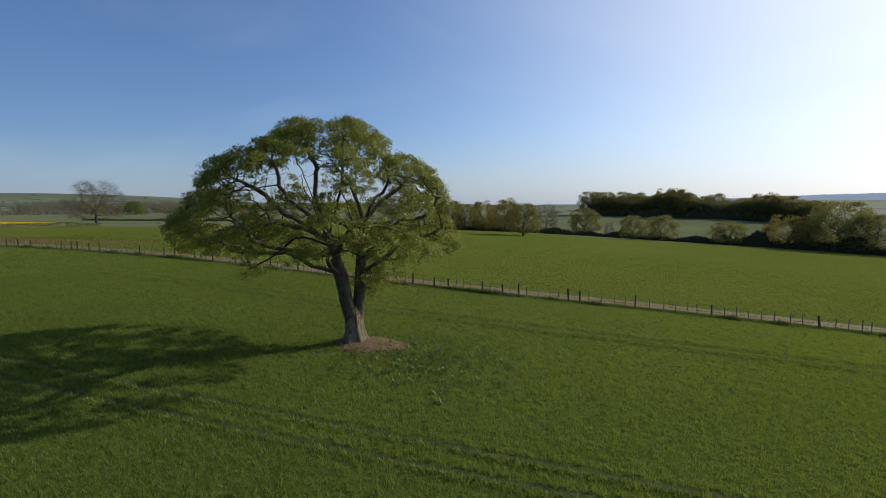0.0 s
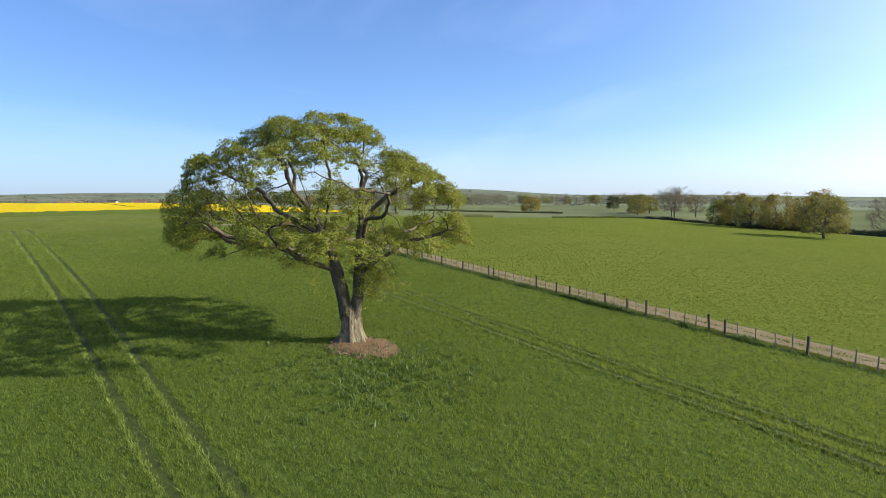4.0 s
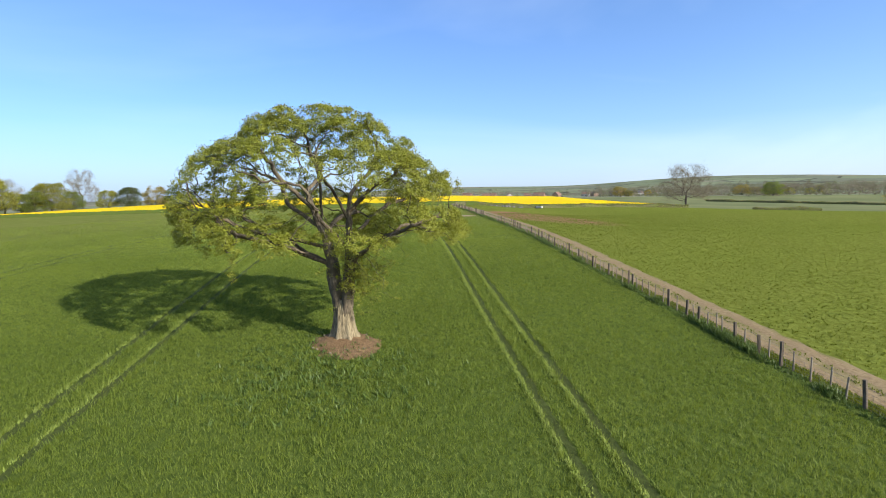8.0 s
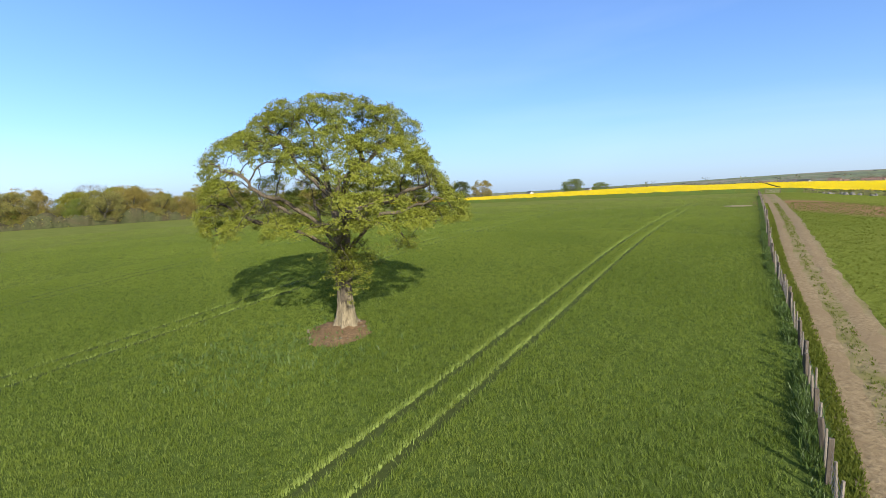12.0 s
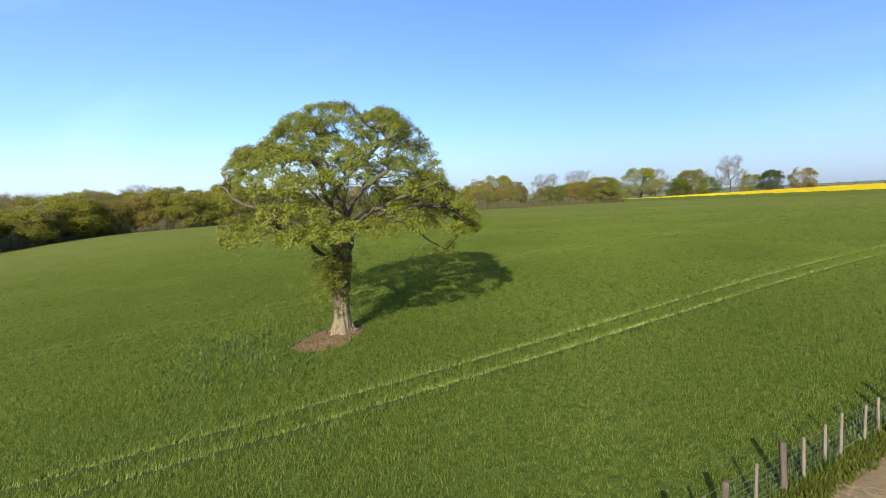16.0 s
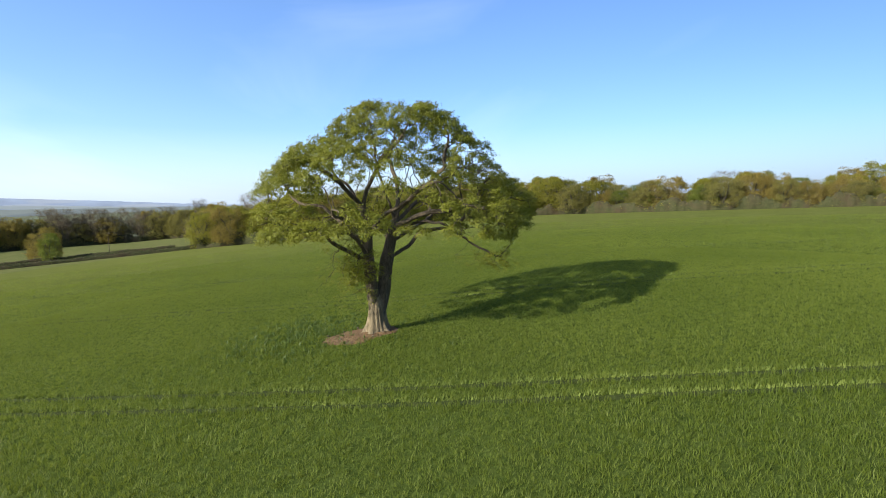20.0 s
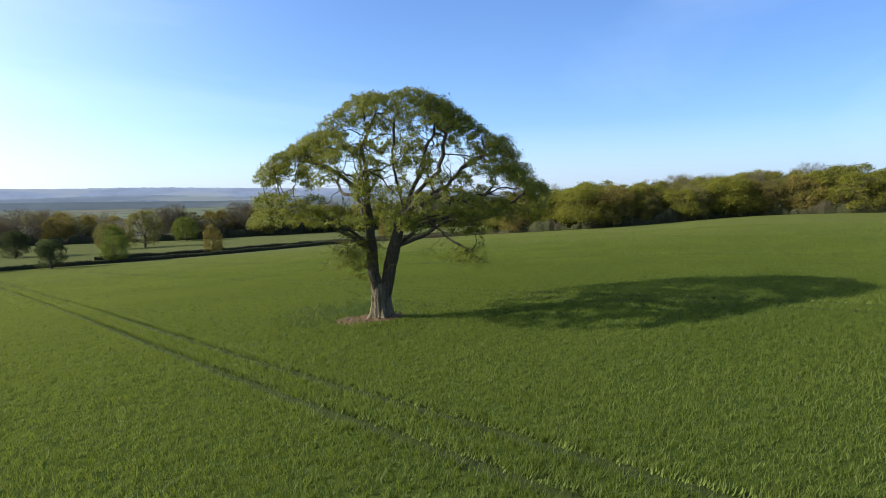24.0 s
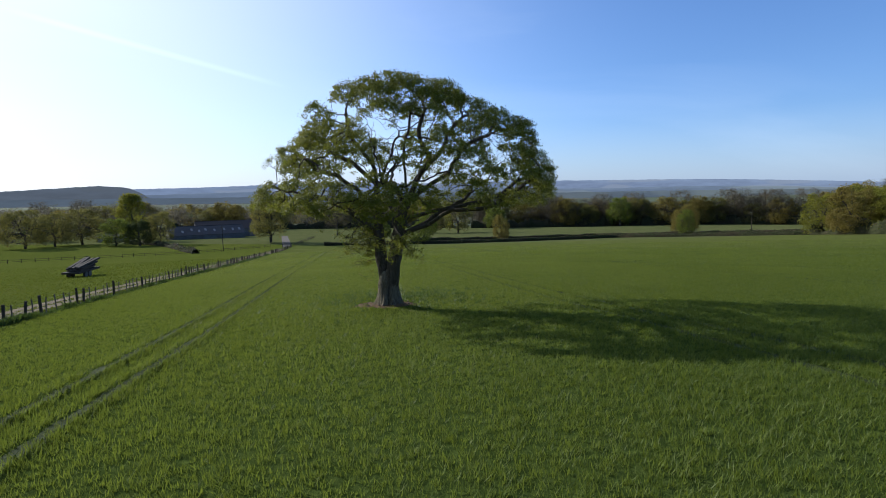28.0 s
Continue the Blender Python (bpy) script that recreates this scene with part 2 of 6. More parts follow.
def mix(n, l, fac, a, b):
    x = n.new("ShaderNodeMix")
    x.data_type = "RGBA"
    for sock, v in ((x.inputs[0], fac), (x.inputs[6], a), (x.inputs[7], b)):
        if isinstance(v, (tuple, list)):
            sock.default_value = (*v, 1)
        elif isinstance(v, (int, float)):
            sock.default_value = v
        else:
            l.new(v, sock)
    return x.outputs[2]


def bump(n, l, b, fac, strength, distance):
    u = n.new("ShaderNodeBump")
    u.inputs["Strength"].default_value, u.inputs["Distance"].default_value = strength, distance
    l.new(fac, u.inputs["Height"])
    l.new(u.outputs[0], b.inputs["Normal"])


def rough_stuff(name, a, b_, c, fine, coarse, rough=0.85, relief=0.5, depth=0.05, spec=0.2, stretch=None):
    """Two tones mixed by fine grain, and a third in coarse patches, with relief from the grain."""
    m, n, l, b = shader(name, rough, spec)
    f1 = noise_fac(n, l, fine, 5, 0.65, 0.3, 0.7, stretch)
    f2 = noise_fac(n, l, coarse, 3, 0.5, 0.42, 0.68)
    l.new(mix(n, l, f2, mix(n, l, f1, a, b_), c), b.inputs["Base Color"])
    if relief:
        bump(n, l, b, f1, relief, depth)
    return m


def leaf_stuff(name, a, b_, glow, share=0.4, rough=0.7, spec=0.08, coarse=0.4):
    """Leaves and blades: two tones shared out piece by piece, with light coming through."""
    m, n, l, b = shader(name, rough, spec)
    geo = n.new("ShaderNodeNewGeometry")
    info = n.new("ShaderNodeObjectInfo")
    f2 = noise_fac(n, l, coarse, 2, 0.5, 0.35, 0.65)
    mean = n.new("ShaderNodeMath")
    mean.operation = "MULTIPLY_ADD"
    mean.inputs[1].default_value = 0.6
    l.new(geo.outputs["Random Per Island"], mean.inputs[0])
    half = n.new("ShaderNodeMath")
    half.operation = "MULTIPLY"
    half.inputs[1].default_value = 0.4
    l.new(f2, half.inputs[0])
    l.new(half.outputs[0], mean.inputs[2])
    col = mix(n, l, mean.outputs[0], a, b_)
    hsv = n.new("ShaderNodeHueSaturation")
    mr = n.new("ShaderNodeMapRange")
    mr.inputs[3].default_value, mr.inputs[4].default_value = 0.82, 1.18
    l.new(info.outputs["Random"], mr.inputs[0])
    l.new(mr.outputs[0], hsv.inputs["Value"])
    l.new(col, hsv.inputs["Color"])
    l.new(hsv.outputs[0], b.inputs["Base Color"])
    t = n.new("ShaderNodeBsdfTranslucent")
    l.new(mix(n, l, 0.65, hsv.outputs[0], glow), t.inputs["Color"])
    s = n.new("ShaderNodeMixShader")
    s.inputs[0].default_value = share
    l.new(b.outputs[0], s.inputs[1])
    l.new(t.outputs[0], s.inputs[2])
    l.new(s.outputs[0], n["Material Output"].inputs["Surface"])
    return m


WHEAT = leaf_stuff("wheat_leaf", (0.068, 0.098, 0.012), (0.135, 0.165, 0.024), (0.3, 0.35, 0.035), 0.42, 0.5, 0.2, 0.08)
WEED = leaf_stuff("weed_leaf", (0.045, 0.075, 0.013), (0.09, 0.128, 0.026), (0.14, 0.2, 0.03), 0.35, 0.5, 0.3, 0.3)
GRASS = leaf_stuff("grass_blade", (0.0674, 0.0887, 0.0106), (0.142, 0.149, 0.0249), (0.213, 0.256, 0.0213), 0.4, 0.7, 0.1, 0.2)
SYCAMORE = leaf_stuff("sycamore_leaf", (0.135, 0.155, 0.016), (0.225, 0.235, 0.028), (0.42, 0.42, 0.05), 0.3, 0.5, 0.22, 0.35)
LEAF_GREEN = leaf_stuff("green_leaf", (0.0784, 0.103, 0.019), (0.1512, 0.1792, 0.0336), (0.2688, 0.3136, 0.0392), 0.35, coarse=0.25)
LEAF_YELLOW = leaf_stuff("yellow_green_leaf", (0.1166, 0.1287, 0.0194), (0.242, 0.2266, 0.0351), (0.3905, 0.3751, 0.0391), 0.35, coarse=0.25)
LEAF_BRONZE = leaf_stuff("bronze_leaf", (0.1504, 0.1211, 0.0318), (0.2668, 0.208, 0.0541), (0.3843, 0.3172, 0.0584), 0.35, coarse=0.25)
LEAF_OLIVE = leaf_stuff("olive_leaf", (0.1108, 0.1108, 0.0313), (0.2119, 0.1937, 0.0554), (0.351, 0.3133, 0.0738), 0.36, coarse=0.25)
# twigs and leaf of far woods, greyed and paled: distance haze is in the colour
FAR_BROWN = leaf_stuff("hazy_brown_twigs", (0.121, 0.106, 0.0781), (0.199, 0.172, 0.121), (0.17, 0.149, 0.0994), 0.42, 0.8, 0.1, coarse=0.06)
FAR_OLIVE = leaf_stuff("hazy_olive_leaf", (0.0994, 0.103, 0.0568), (0.17, 0.167, 0.0852), (0.17, 0.17, 0.071), 0.42, 0.8, 0.1, coarse=0.06)
LEAF_DARK = leaf_stuff("dark_leaf", (0.0391, 0.0532, 0.0199), (0.0781, 0.0923, 0.0319), (0.142, 0.17, 0.0426), 0.25, coarse=0.25)
BUDS = leaf_stuff("bud_twig", (0.1061, 0.0882, 0.0588), (0.1875, 0.1552, 0.098), (0.2449, 0.2035, 0.1143), 0.2, coarse=0.25)
# limbs and branches darker than the trunk: crown shade is put into their bark
BRANCH = rough_stuff("shaded_branch_bark", (0.0298, 0.0234, 0.0177), (0.0887, 0.071, 0.0511), (0.0568, 0.0497, 0.0319), 9, 0.8, 0.9, 0.7, 0.03, 0.1, (1.0, 1.0, 0.4))
SHADED_LIMB_BARK = rough_stuff("shaded_limb_bark", (0.0355, 0.0277, 0.0199), (0.167, 0.135, 0.0923), (0.0852, 0.0689, 0.0469), 9, 0.8, 0.9, 0.8, 0.04, 0.1, (1.0, 1.0, 0.35))
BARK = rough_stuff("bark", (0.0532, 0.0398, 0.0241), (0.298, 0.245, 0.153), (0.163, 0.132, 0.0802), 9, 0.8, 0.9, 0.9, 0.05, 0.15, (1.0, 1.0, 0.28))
BARK_FAR = rough_stuff("grey_bark", (0.0426, 0.0355, 0.0284), (0.114, 0.0994, 0.0817), (0.071, 0.0639, 0.0497), 4, 0.5, 0.9, 0.4, 0.05, 0.1)
SOIL = rough_stuff("bare_soil", (0.075, 0.045, 0.024), (0.205, 0.135, 0.072), (0.13, 0.082, 0.043), 6, 0.9, 0.95, 0.8, 0.06, 0.1)
STONE = rough_stuff("stone", (0.0923, 0.0745, 0.0532), (0.199, 0.163, 0.121), (0.135, 0.103, 0.071), 8, 1.5, 0.85, 0.5, 0.02)
TRACK = rough_stuff("track_gravel", (0.125, 0.088, 0.046), (0.25, 0.187, 0.105), (0.175, 0.125, 0.068), 5, 0.5, 0.95, 0.7, 0.04, 0.1)
WOOD = rough_stuff("weathered_wood", (0.106, 0.0852, 0.0639), (0.234, 0.199, 0.156), (0.142, 0.117, 0.0852), 14, 1.6, 0.85, 0.5, 0.01, 0.15, (1, 1, 0.15))
WOOD_DARK = rough_stuff("old_dark_wood", (0.0426, 0.0341, 0.0256), (0.121, 0.0959, 0.071), (0.071, 0.0568, 0.0426), 14, 1.6, 0.9, 0.5, 0.01, 0.15, (1, 1, 0.15))
WIRE = rough_stuff("galvanised_wire", (0.071, 0.071, 0.0674), (0.121, 0.117, 0.114), (0.0852, 0.071, 0.0639), 30, 3, 0.45, 0, 0, 0.5)
RAPE = leaf_stuff("rape_flower", (0.6, 0.42, 0.004), (0.72, 0.53, 0.006), (0.7, 0.52, 0.01), 0.2, 0.7, 0.05, 0.05)
RAPE_STEM = rough_stuff("rape_stem", (0.0426, 0.071, 0.0142), (0.0852, 0.114, 0.0213), (0.071, 0.0852, 0.0142), 5, 0.5)
RAPE_TOP = rough_stuff("rape_canopy", (0.5, 0.36, 0.004), (0.7, 0.51, 0.006), (0.6, 0.44, 0.005), 2.2, 0.02, 0.8, 0.8, 0.3, 0.05)
SLATE = rough_stuff("grey_roof_sheet", (0.0532, 0.0518, 0.0532), (0.0994, 0.0959, 0.0959), (0.0781, 0.0674, 0.0604), 1.5, 0.3, 0.6, 0.1, 0.02)
RED_ROOF = rough_stuff("clay_tile", (0.142, 0.0817, 0.0604), (0.199, 0.121, 0.0887), (0.121, 0.0781, 0.0604), 2.5, 0.4, 0.8, 0.2, 0.02)
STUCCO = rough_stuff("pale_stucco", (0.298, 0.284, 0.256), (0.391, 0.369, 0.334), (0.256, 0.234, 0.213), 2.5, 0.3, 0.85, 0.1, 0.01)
BRICK = rough_stuff("old_brick", (0.17, 0.0994, 0.071), (0.241, 0.156, 0.114), (0.185, 0.135, 0.106), 3, 0.4, 0.9, 0.2, 0.01)
BLOCK = rough_stuff("grey_block_wall", (0.156, 0.149, 0.142), (0.227, 0.22, 0.206), (0.142, 0.128, 0.114), 2, 0.3, 0.9, 0.2, 0.01)
GLASS = shader("dark_window_glass", 0.12, 0.6)[0]
GLASS.node_tree.nodes["Principled BSDF"].inputs["Base Color"].default_value = (0.03, 0.035, 0.04, 1)


# the hedge line that closes the pasture on its far side
PASTURE_EDGE = ((-152, 80), (-140, 103), (-134, 130), (-122, 161), (-104, 173), (-90, 190), (-70, 212), (-48, 222), (-28, 214), (-12, 203), (8, 185), (36, 188), (66, 192), (90, 178), (112, 162), (139, 140))


def field_ground():
    """Crop on one side of the fence, grazed pasture on the other, bare earth by the gate."""
    m, n, l, b = shader("field_ground", 1.0, 0.0)
    geo = n.new("ShaderNodeNewGeometry")
    dot = n.new("ShaderNodeVectorMath")
    dot.operation = "DOT_PRODUCT"
    dot.inputs[1].default_value = (-FENCE_S / FENCE_L, 1 / FENCE_L, 0)
    l.new(geo.outputs["Position"], dot.inputs[0])
    side = n.new("ShaderNodeMapRange")
    side.inputs[1].default_value = FENCE_C / FENCE_L + 1.2
    side.inputs[2].default_value = FENCE_C / FENCE_L + 2.2
    l.new(dot.outputs["Value"], side.inputs[0])
    fine = noise_fac(n, l, 3.0, 6, 0.7, 0.32, 0.68)
    mid = noise_fac(n, l, 0.22, 4, 0.6, 0.35, 0.65)
    big = noise_fac(n, l, 0.025, 3, 0.5, 0.35, 0.65)
    crop = mix(n, l, fine, (0.0866, 0.105, 0.0213), (0.158, 0.17, 0.0461))
    crop = mix(n, l, big, crop, mix(n, l, mid, (0.106, 0.124, 0.0284), (0.138, 0.153, 0.0426)))
    # understorey green near the tree, darkened for shade between blades, gone by 110 m
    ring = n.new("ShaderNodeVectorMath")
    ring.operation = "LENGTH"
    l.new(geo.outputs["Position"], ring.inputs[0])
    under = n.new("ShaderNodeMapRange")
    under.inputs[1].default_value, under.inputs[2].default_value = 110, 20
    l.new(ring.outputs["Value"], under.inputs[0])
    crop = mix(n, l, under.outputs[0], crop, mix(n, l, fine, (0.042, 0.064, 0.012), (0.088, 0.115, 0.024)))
    grass = mix(n, l, fine, (0.088, 0.114, 0.0185), (0.165, 0.186, 0.0391))
    grass = mix(n, l, mid, grass, mix(n, l, big, (0.108, 0.133, 0.0227), (0.152, 0.162, 0.038)))
    tuft = noise_fac(n, l, 2.4, 6, 0.75, 0.4, 0.6)
    grass = mix(n, l, tuft, (0.09, 0.106, 0.016), grass)
    col = mix(n, l, side.outputs[0], crop, grass)
    low = n.new("ShaderNodeVectorMath")
    low.operation = "DOT_PRODUCT"
    low.inputs[1].default_value = (0.7325, -0.6807, 0)
    l.new(geo.outputs["Position"], low.inputs[0])
    beyond = n.new("ShaderNodeMapRange")
    beyond.inputs[1].default_value, beyond.inputs[2].default_value = 165, 168
    l.new(low.outputs["Value"], beyond.inputs[0])
    col = mix(n, l, beyond.outputs[0], col, mix(n, l, mid, (0.106, 0.121, 0.0391), (0.142, 0.146, 0.0568)))
    # paler fields beyond the pasture's far hedge
    axes = n.new("ShaderNodeSeparateXYZ")
    l.new(geo.outputs["Position"], axes.inputs[0])
    span = n.new("ShaderNodeMapRange")
    span.inputs[1].default_value, span.inputs[2].default_value = -160, 140
    l.new(axes.outputs[0], span.inputs[0])
    far_edge = n.new("ShaderNodeValToRGB")
    for k, (ex, ey) in enumerate(PASTURE_EDGE):
        e = far_edge.color_ramp.elements[k] if k < 2 else far_edge.color_ramp.elements.new(0.5)
        e.position, e.color = (ex + 160) / 300, (ey / 300, ey / 300, ey / 300, 1)
    l.new(span.outputs[0], far_edge.inputs[0])
    gap = n.new("ShaderNodeMath")
    gap.operation = "MULTIPLY_ADD"
    gap.inputs[1].default_value = -300
    l.new(far_edge.outputs[0], gap.inputs[0])
    l.new(axes.outputs[1], gap.inputs[2])
    over = n.new("ShaderNodeMapRange")
    over.inputs[1].default_value, over.inputs[2].default_value = 0, 2
    l.new(gap.outputs[0], over.inputs[0])
    col = mix(n, l, over.outputs[0], col, mix(n, l, big, (0.112, 0.128, 0.062), (0.15, 0.16, 0.078)))
    patch = n.new("ShaderNodeVectorMath")
    patch.operation = "DISTANCE"
    sq = n.new("ShaderNodeVectorMath")
    sq.operation = "MULTIPLY"
    sq.inputs[1].default_value = (0.33, 1, 0)
    l.new(geo.outputs["Position"], sq.inputs[0])
    l.new(sq.outputs[0], patch.inputs[0])
    patch.inputs[1].default_value = (-22.0, 55, 0)
    pr = n.new("ShaderNodeMapRange")
    pr.inputs[1].default_value, pr.inputs[2].default_value = 9.5, 6.0
    l.new(patch.outputs["Value"], pr.inputs[0])
    pm = n.new("ShaderNodeMath")
    pm.operation = "MULTIPLY"
    pm.inputs[1].default_value = 0.92
    l.new(pr.outputs[0], pm.inputs[0])
    col = mix(n, l, pm.outputs[0], col, mix(n, l, mid, (0.22, 0.124, 0.0745), (0.163, 0.103, 0.0532)))
    l.new(col, b.inputs["Base Color"])
    bump(n, l, b, fine, 0.7, 0.1)
    return m


def hazy_far_fields():
    """Distant farmland: a patchwork of fields, moor and woodland, its base colours paled for haze."""
    m, n, l, b = shader("hazy_far_fields", 0.95, 0.05)
    geo = n.new("ShaderNodeNewGeometry")
    vor = n.new("ShaderNodeTexVoronoi")
    vor.inputs["Scale"].default_value = 0.0045
    l.new(geo.outputs["Position"], vor.inputs["Vector"])
    ramp = n.new("ShaderNodeValToRGB")
    ramp.color_ramp.interpolation = "CONSTANT"
    stops = ((0.0, (0.135, 0.16, 0.0852)), (0.3, (0.156, 0.177, 0.0959)), (0.5, (0.177, 0.17, 0.114)), (0.64, (0.114, 0.124, 0.0817)), (0.78, (0.156, 0.185, 0.0994)), (0.92, (0.199, 0.174, 0.124)))
    for k, (at, c) in enumerate(stops):
        e = ramp.color_ramp.elements[k] if k < 2 else ramp.color_ramp.elements.new(at)
        e.position, e.color = at, (*c, 1)
    sep = n.new("ShaderNodeSeparateColor")
    l.new(vor.outputs["Color"], sep.inputs[0])
    l.new(sep.outputs[0], ramp.inputs[0])
    f = noise_fac(n, l, 0.02, 5, 0.6, 0.4, 0.7)
    rim = n.new("ShaderNodeTexVoronoi")
    rim.feature = "DISTANCE_TO_EDGE"
    rim.inputs["Scale"].default_value = 0.0045
    l.new(geo.outputs["Position"], rim.inputs["Vector"])
    row = n.new("ShaderNodeMapRange")
    row.inputs[1].default_value, row.inputs[2].default_value = 0.028, 0.016
    l.new(rim.outputs["Distance"], row.inputs[0])
    land = mix(n, l, f, ramp.outputs[0], (0.121, 0.131, 0.0852))
    l.new(mix(n, l, row.outputs[0], land, (0.0497, 0.0532, 0.0355)), b.inputs["Base Color"])
    return m


FIELD, FAR = field_ground(), hazy_far_fields()

# ---- the ground: one sheet from the tree to the horizon ----
radii = np.concatenate([np.linspace(0.0, 70, 71), np.geomspace(71.5, 4700, 110)])
spokes = 288
ang = np.linspace(0, 2 * np.pi, spokes, endpoint=False)
gx, gy = radii[1:, None] * np.cos(ang), radii[1:, None] * np.sin(ang)
gv = np.vstack([[(0, 0, ground_z(0, 0))], np.stack([gx, gy, height(gx, gy)], -1).reshape(-1, 3)])
idx = 1 + np.arange((len(radii) - 1) * spokes).reshape(-1, spokes)
nxt = np.roll(idx, -1, 1)
quads = np.stack([idx[:-1], idx[1:], nxt[1:], nxt[:-1]], -1).reshape(-1, 4)
tris = np.stack([np.zeros(spokes, int), idx[0], nxt[0], nxt[0]], -1)
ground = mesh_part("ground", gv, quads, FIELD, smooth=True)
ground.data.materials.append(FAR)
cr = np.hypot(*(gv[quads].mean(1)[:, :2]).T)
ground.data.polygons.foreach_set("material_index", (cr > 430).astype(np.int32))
tagged(ground, "gently sloping green farmland running out to far hills", "ground", kind="structure")
core = mesh_part("ground_under_tree", gv, tris[:, :3], SOIL, ground, "bare earth under the trunk")


# ---- the lone sycamore ----
def tube(points, rads, sides, wob=0.0, cap=True):
    """Rings along a line of places; returns corners and quads."""
    p, r = np.asarray(points, float), np.asarray(rads, float)
    t = np.gradient(p, axis=0)
    t /= np.linalg.norm(t, axis=1)[:, None] + 1e-9
    ref = np.where(np.abs(t[:, 2:3]) > 0.9, [[1.0, 0, 0]], [[0, 0, 1.0]])
    u = np.cross(ref, t)
    u /= np.linalg.norm(u, axis=1)[:, None] + 1e-9
    for k in range(1, len(u)):
        w = u[k - 1] - t[k] * (u[k - 1] @ t[k])
        u[k] = w / (np.linalg.norm(w) + 1e-9)
    v = np.cross(t, u)
    a = np.linspace(0, 2 * np.pi, sides, endpoint=False)
    ring = u[:, None] * np.cos(a)[None, :, None] + v[:, None] * np.sin(a)[None, :, None]
    rr = r[:, None] * (1 + wob * np.sin(a * 3 + p[:, 2:3] * 2.1) + wob * np.sin(a * 5 - p[:, 2:3] * 1.3))
    co = p[:, None] + ring * rr[..., None]
    i = np.arange(len(p) * sides).reshape(-1, sides)
    j = np.roll(i, -1, 1)
    q = np.stack([i[:-1], j[:-1], j[1:], i[1:]], -1).reshape(-1, 4)
    return co.reshape(-1, 3), q


def join(pieces):
    vs, fs, n = [], [], 0
    for v, f in pieces:
        vs.append(v)
        fs.append(f + n)
        n += len(v)
    return np.vstack(vs), np.vstack(fs)


def grow(seeds, goals, step, reach, kill, rounds, gen, sag=0.0):
    """Branches that grow from the seed nodes towards the goals. Returns places, parents."""
    pos, par = [np.array(p, float) for p, _ in seeds], [q for _, q in seeds]
    goals = np.asarray(goals, float)
    P = np.array(pos)
    d = np.linalg.norm(goals[:, None] - P[None], axis=2)
    near, dist = d.argmin(1), d.min(1)
    for _ in range(rounds):
        on = dist < reach
        if not on.any():
            break
        way = goals[on] - P[near[on]]
        way /= np.linalg.norm(way, axis=1)[:, None] + 1e-9
        acc = np.zeros_like(P)
        np.add.at(acc, near[on], way)
        who = np.unique(near[on])
        dirs = acc[who]
        dirs /= np.linalg.norm(dirs, axis=1)[:, None] + 1e-9
        dirs += gen.normal(0, 0.28, dirs.shape)
        dirs[:, 2] -= sag
        dirs /= np.linalg.norm(dirs, axis=1)[:, None] + 1e-9
        fresh = P[who] + dirs * step
        dd = np.linalg.norm(fresh[:, None] - P[None], axis=2).min(1)
        ok = dd > step * 0.35
        fresh, who = fresh[ok], who[ok]
        if not len(fresh):
            break
        base = len(P)
        P = np.vstack([P, fresh])
        par += who.tolist()
        dn = np.linalg.norm(goals[:, None] - fresh[None], axis=2)
        m, a = dn.min(1), dn.argmin(1)
        better = m < dist
        near[better], dist[better] = base + a[better], m[better]
        keep = dist > kill
        goals, near, dist = goals[keep], near[keep], dist[keep]
        if not len(goals):
            break
    return P, np.array(par)


def swell(P, par, tip, power):
    """How thick each node is, from the twigs that it carries."""
    load = np.zeros(len(P))
    kids = np.bincount(par[par >= 0], minlength=len(P))
    for k in range(len(P) - 1, -1, -1):
        if kids[k] == 0:
            load[k] = tip**power
        if par[k] >= 0:
            load[par[k]] += load[k]
    return load ** (1 / power), kids


def chains(P, par, r):
    """Lines of nodes from fork to tip, the thickest child carrying on."""
    kids = [[] for _ in P]
    for k, q in enumerate(par):
        if q >= 0:
            kids[q].append(k)
    out, stack = [], [(int(np.flatnonzero(par < 0)[0]), None)]
    while stack:
        k, before = stack.pop()
        line = [before, k] if before is not None else [k]
        while kids[k]:
            ks = sorted(kids[k], key=lambda c: -r[c])
            stack += [(c, k) for c in ks[1:]]
            k = ks[0]
            line.append(k)
        out.append(line)
    return out


def leaf_mesh(at, size, gen, up=0.6, droop=0.0, face=(0, 0, 1)):
    """Folded leaves, four corners each, round the given places."""
    n = len(at)
    nrm = gen.normal(0, 1, (n, 3)) * (1 - up) + np.asarray(face, float) * up
    nrm /= np.linalg.norm(nrm, axis=1)[:, None] + 1e-9
    side = np.cross(nrm, gen.normal(0, 1, (n, 3)))
    side /= np.linalg.norm(side, axis=1)[:, None] + 1e-9
    fwd = np.cross(nrm, side)
    s = (size * gen.uniform(0.65, 1.25, n))[:, None]
    fold = nrm * s * 0.18
    v = np.stack([at - fwd * s * 0.55 - fold * droop, at + side * s * 0.52 + fold, at + fwd * s * 0.6 - fold * droop, at - side * s * 0.52 + fold], 1)
    return v.reshape(-1, 3), np.arange(4 * n).reshape(-1, 4)


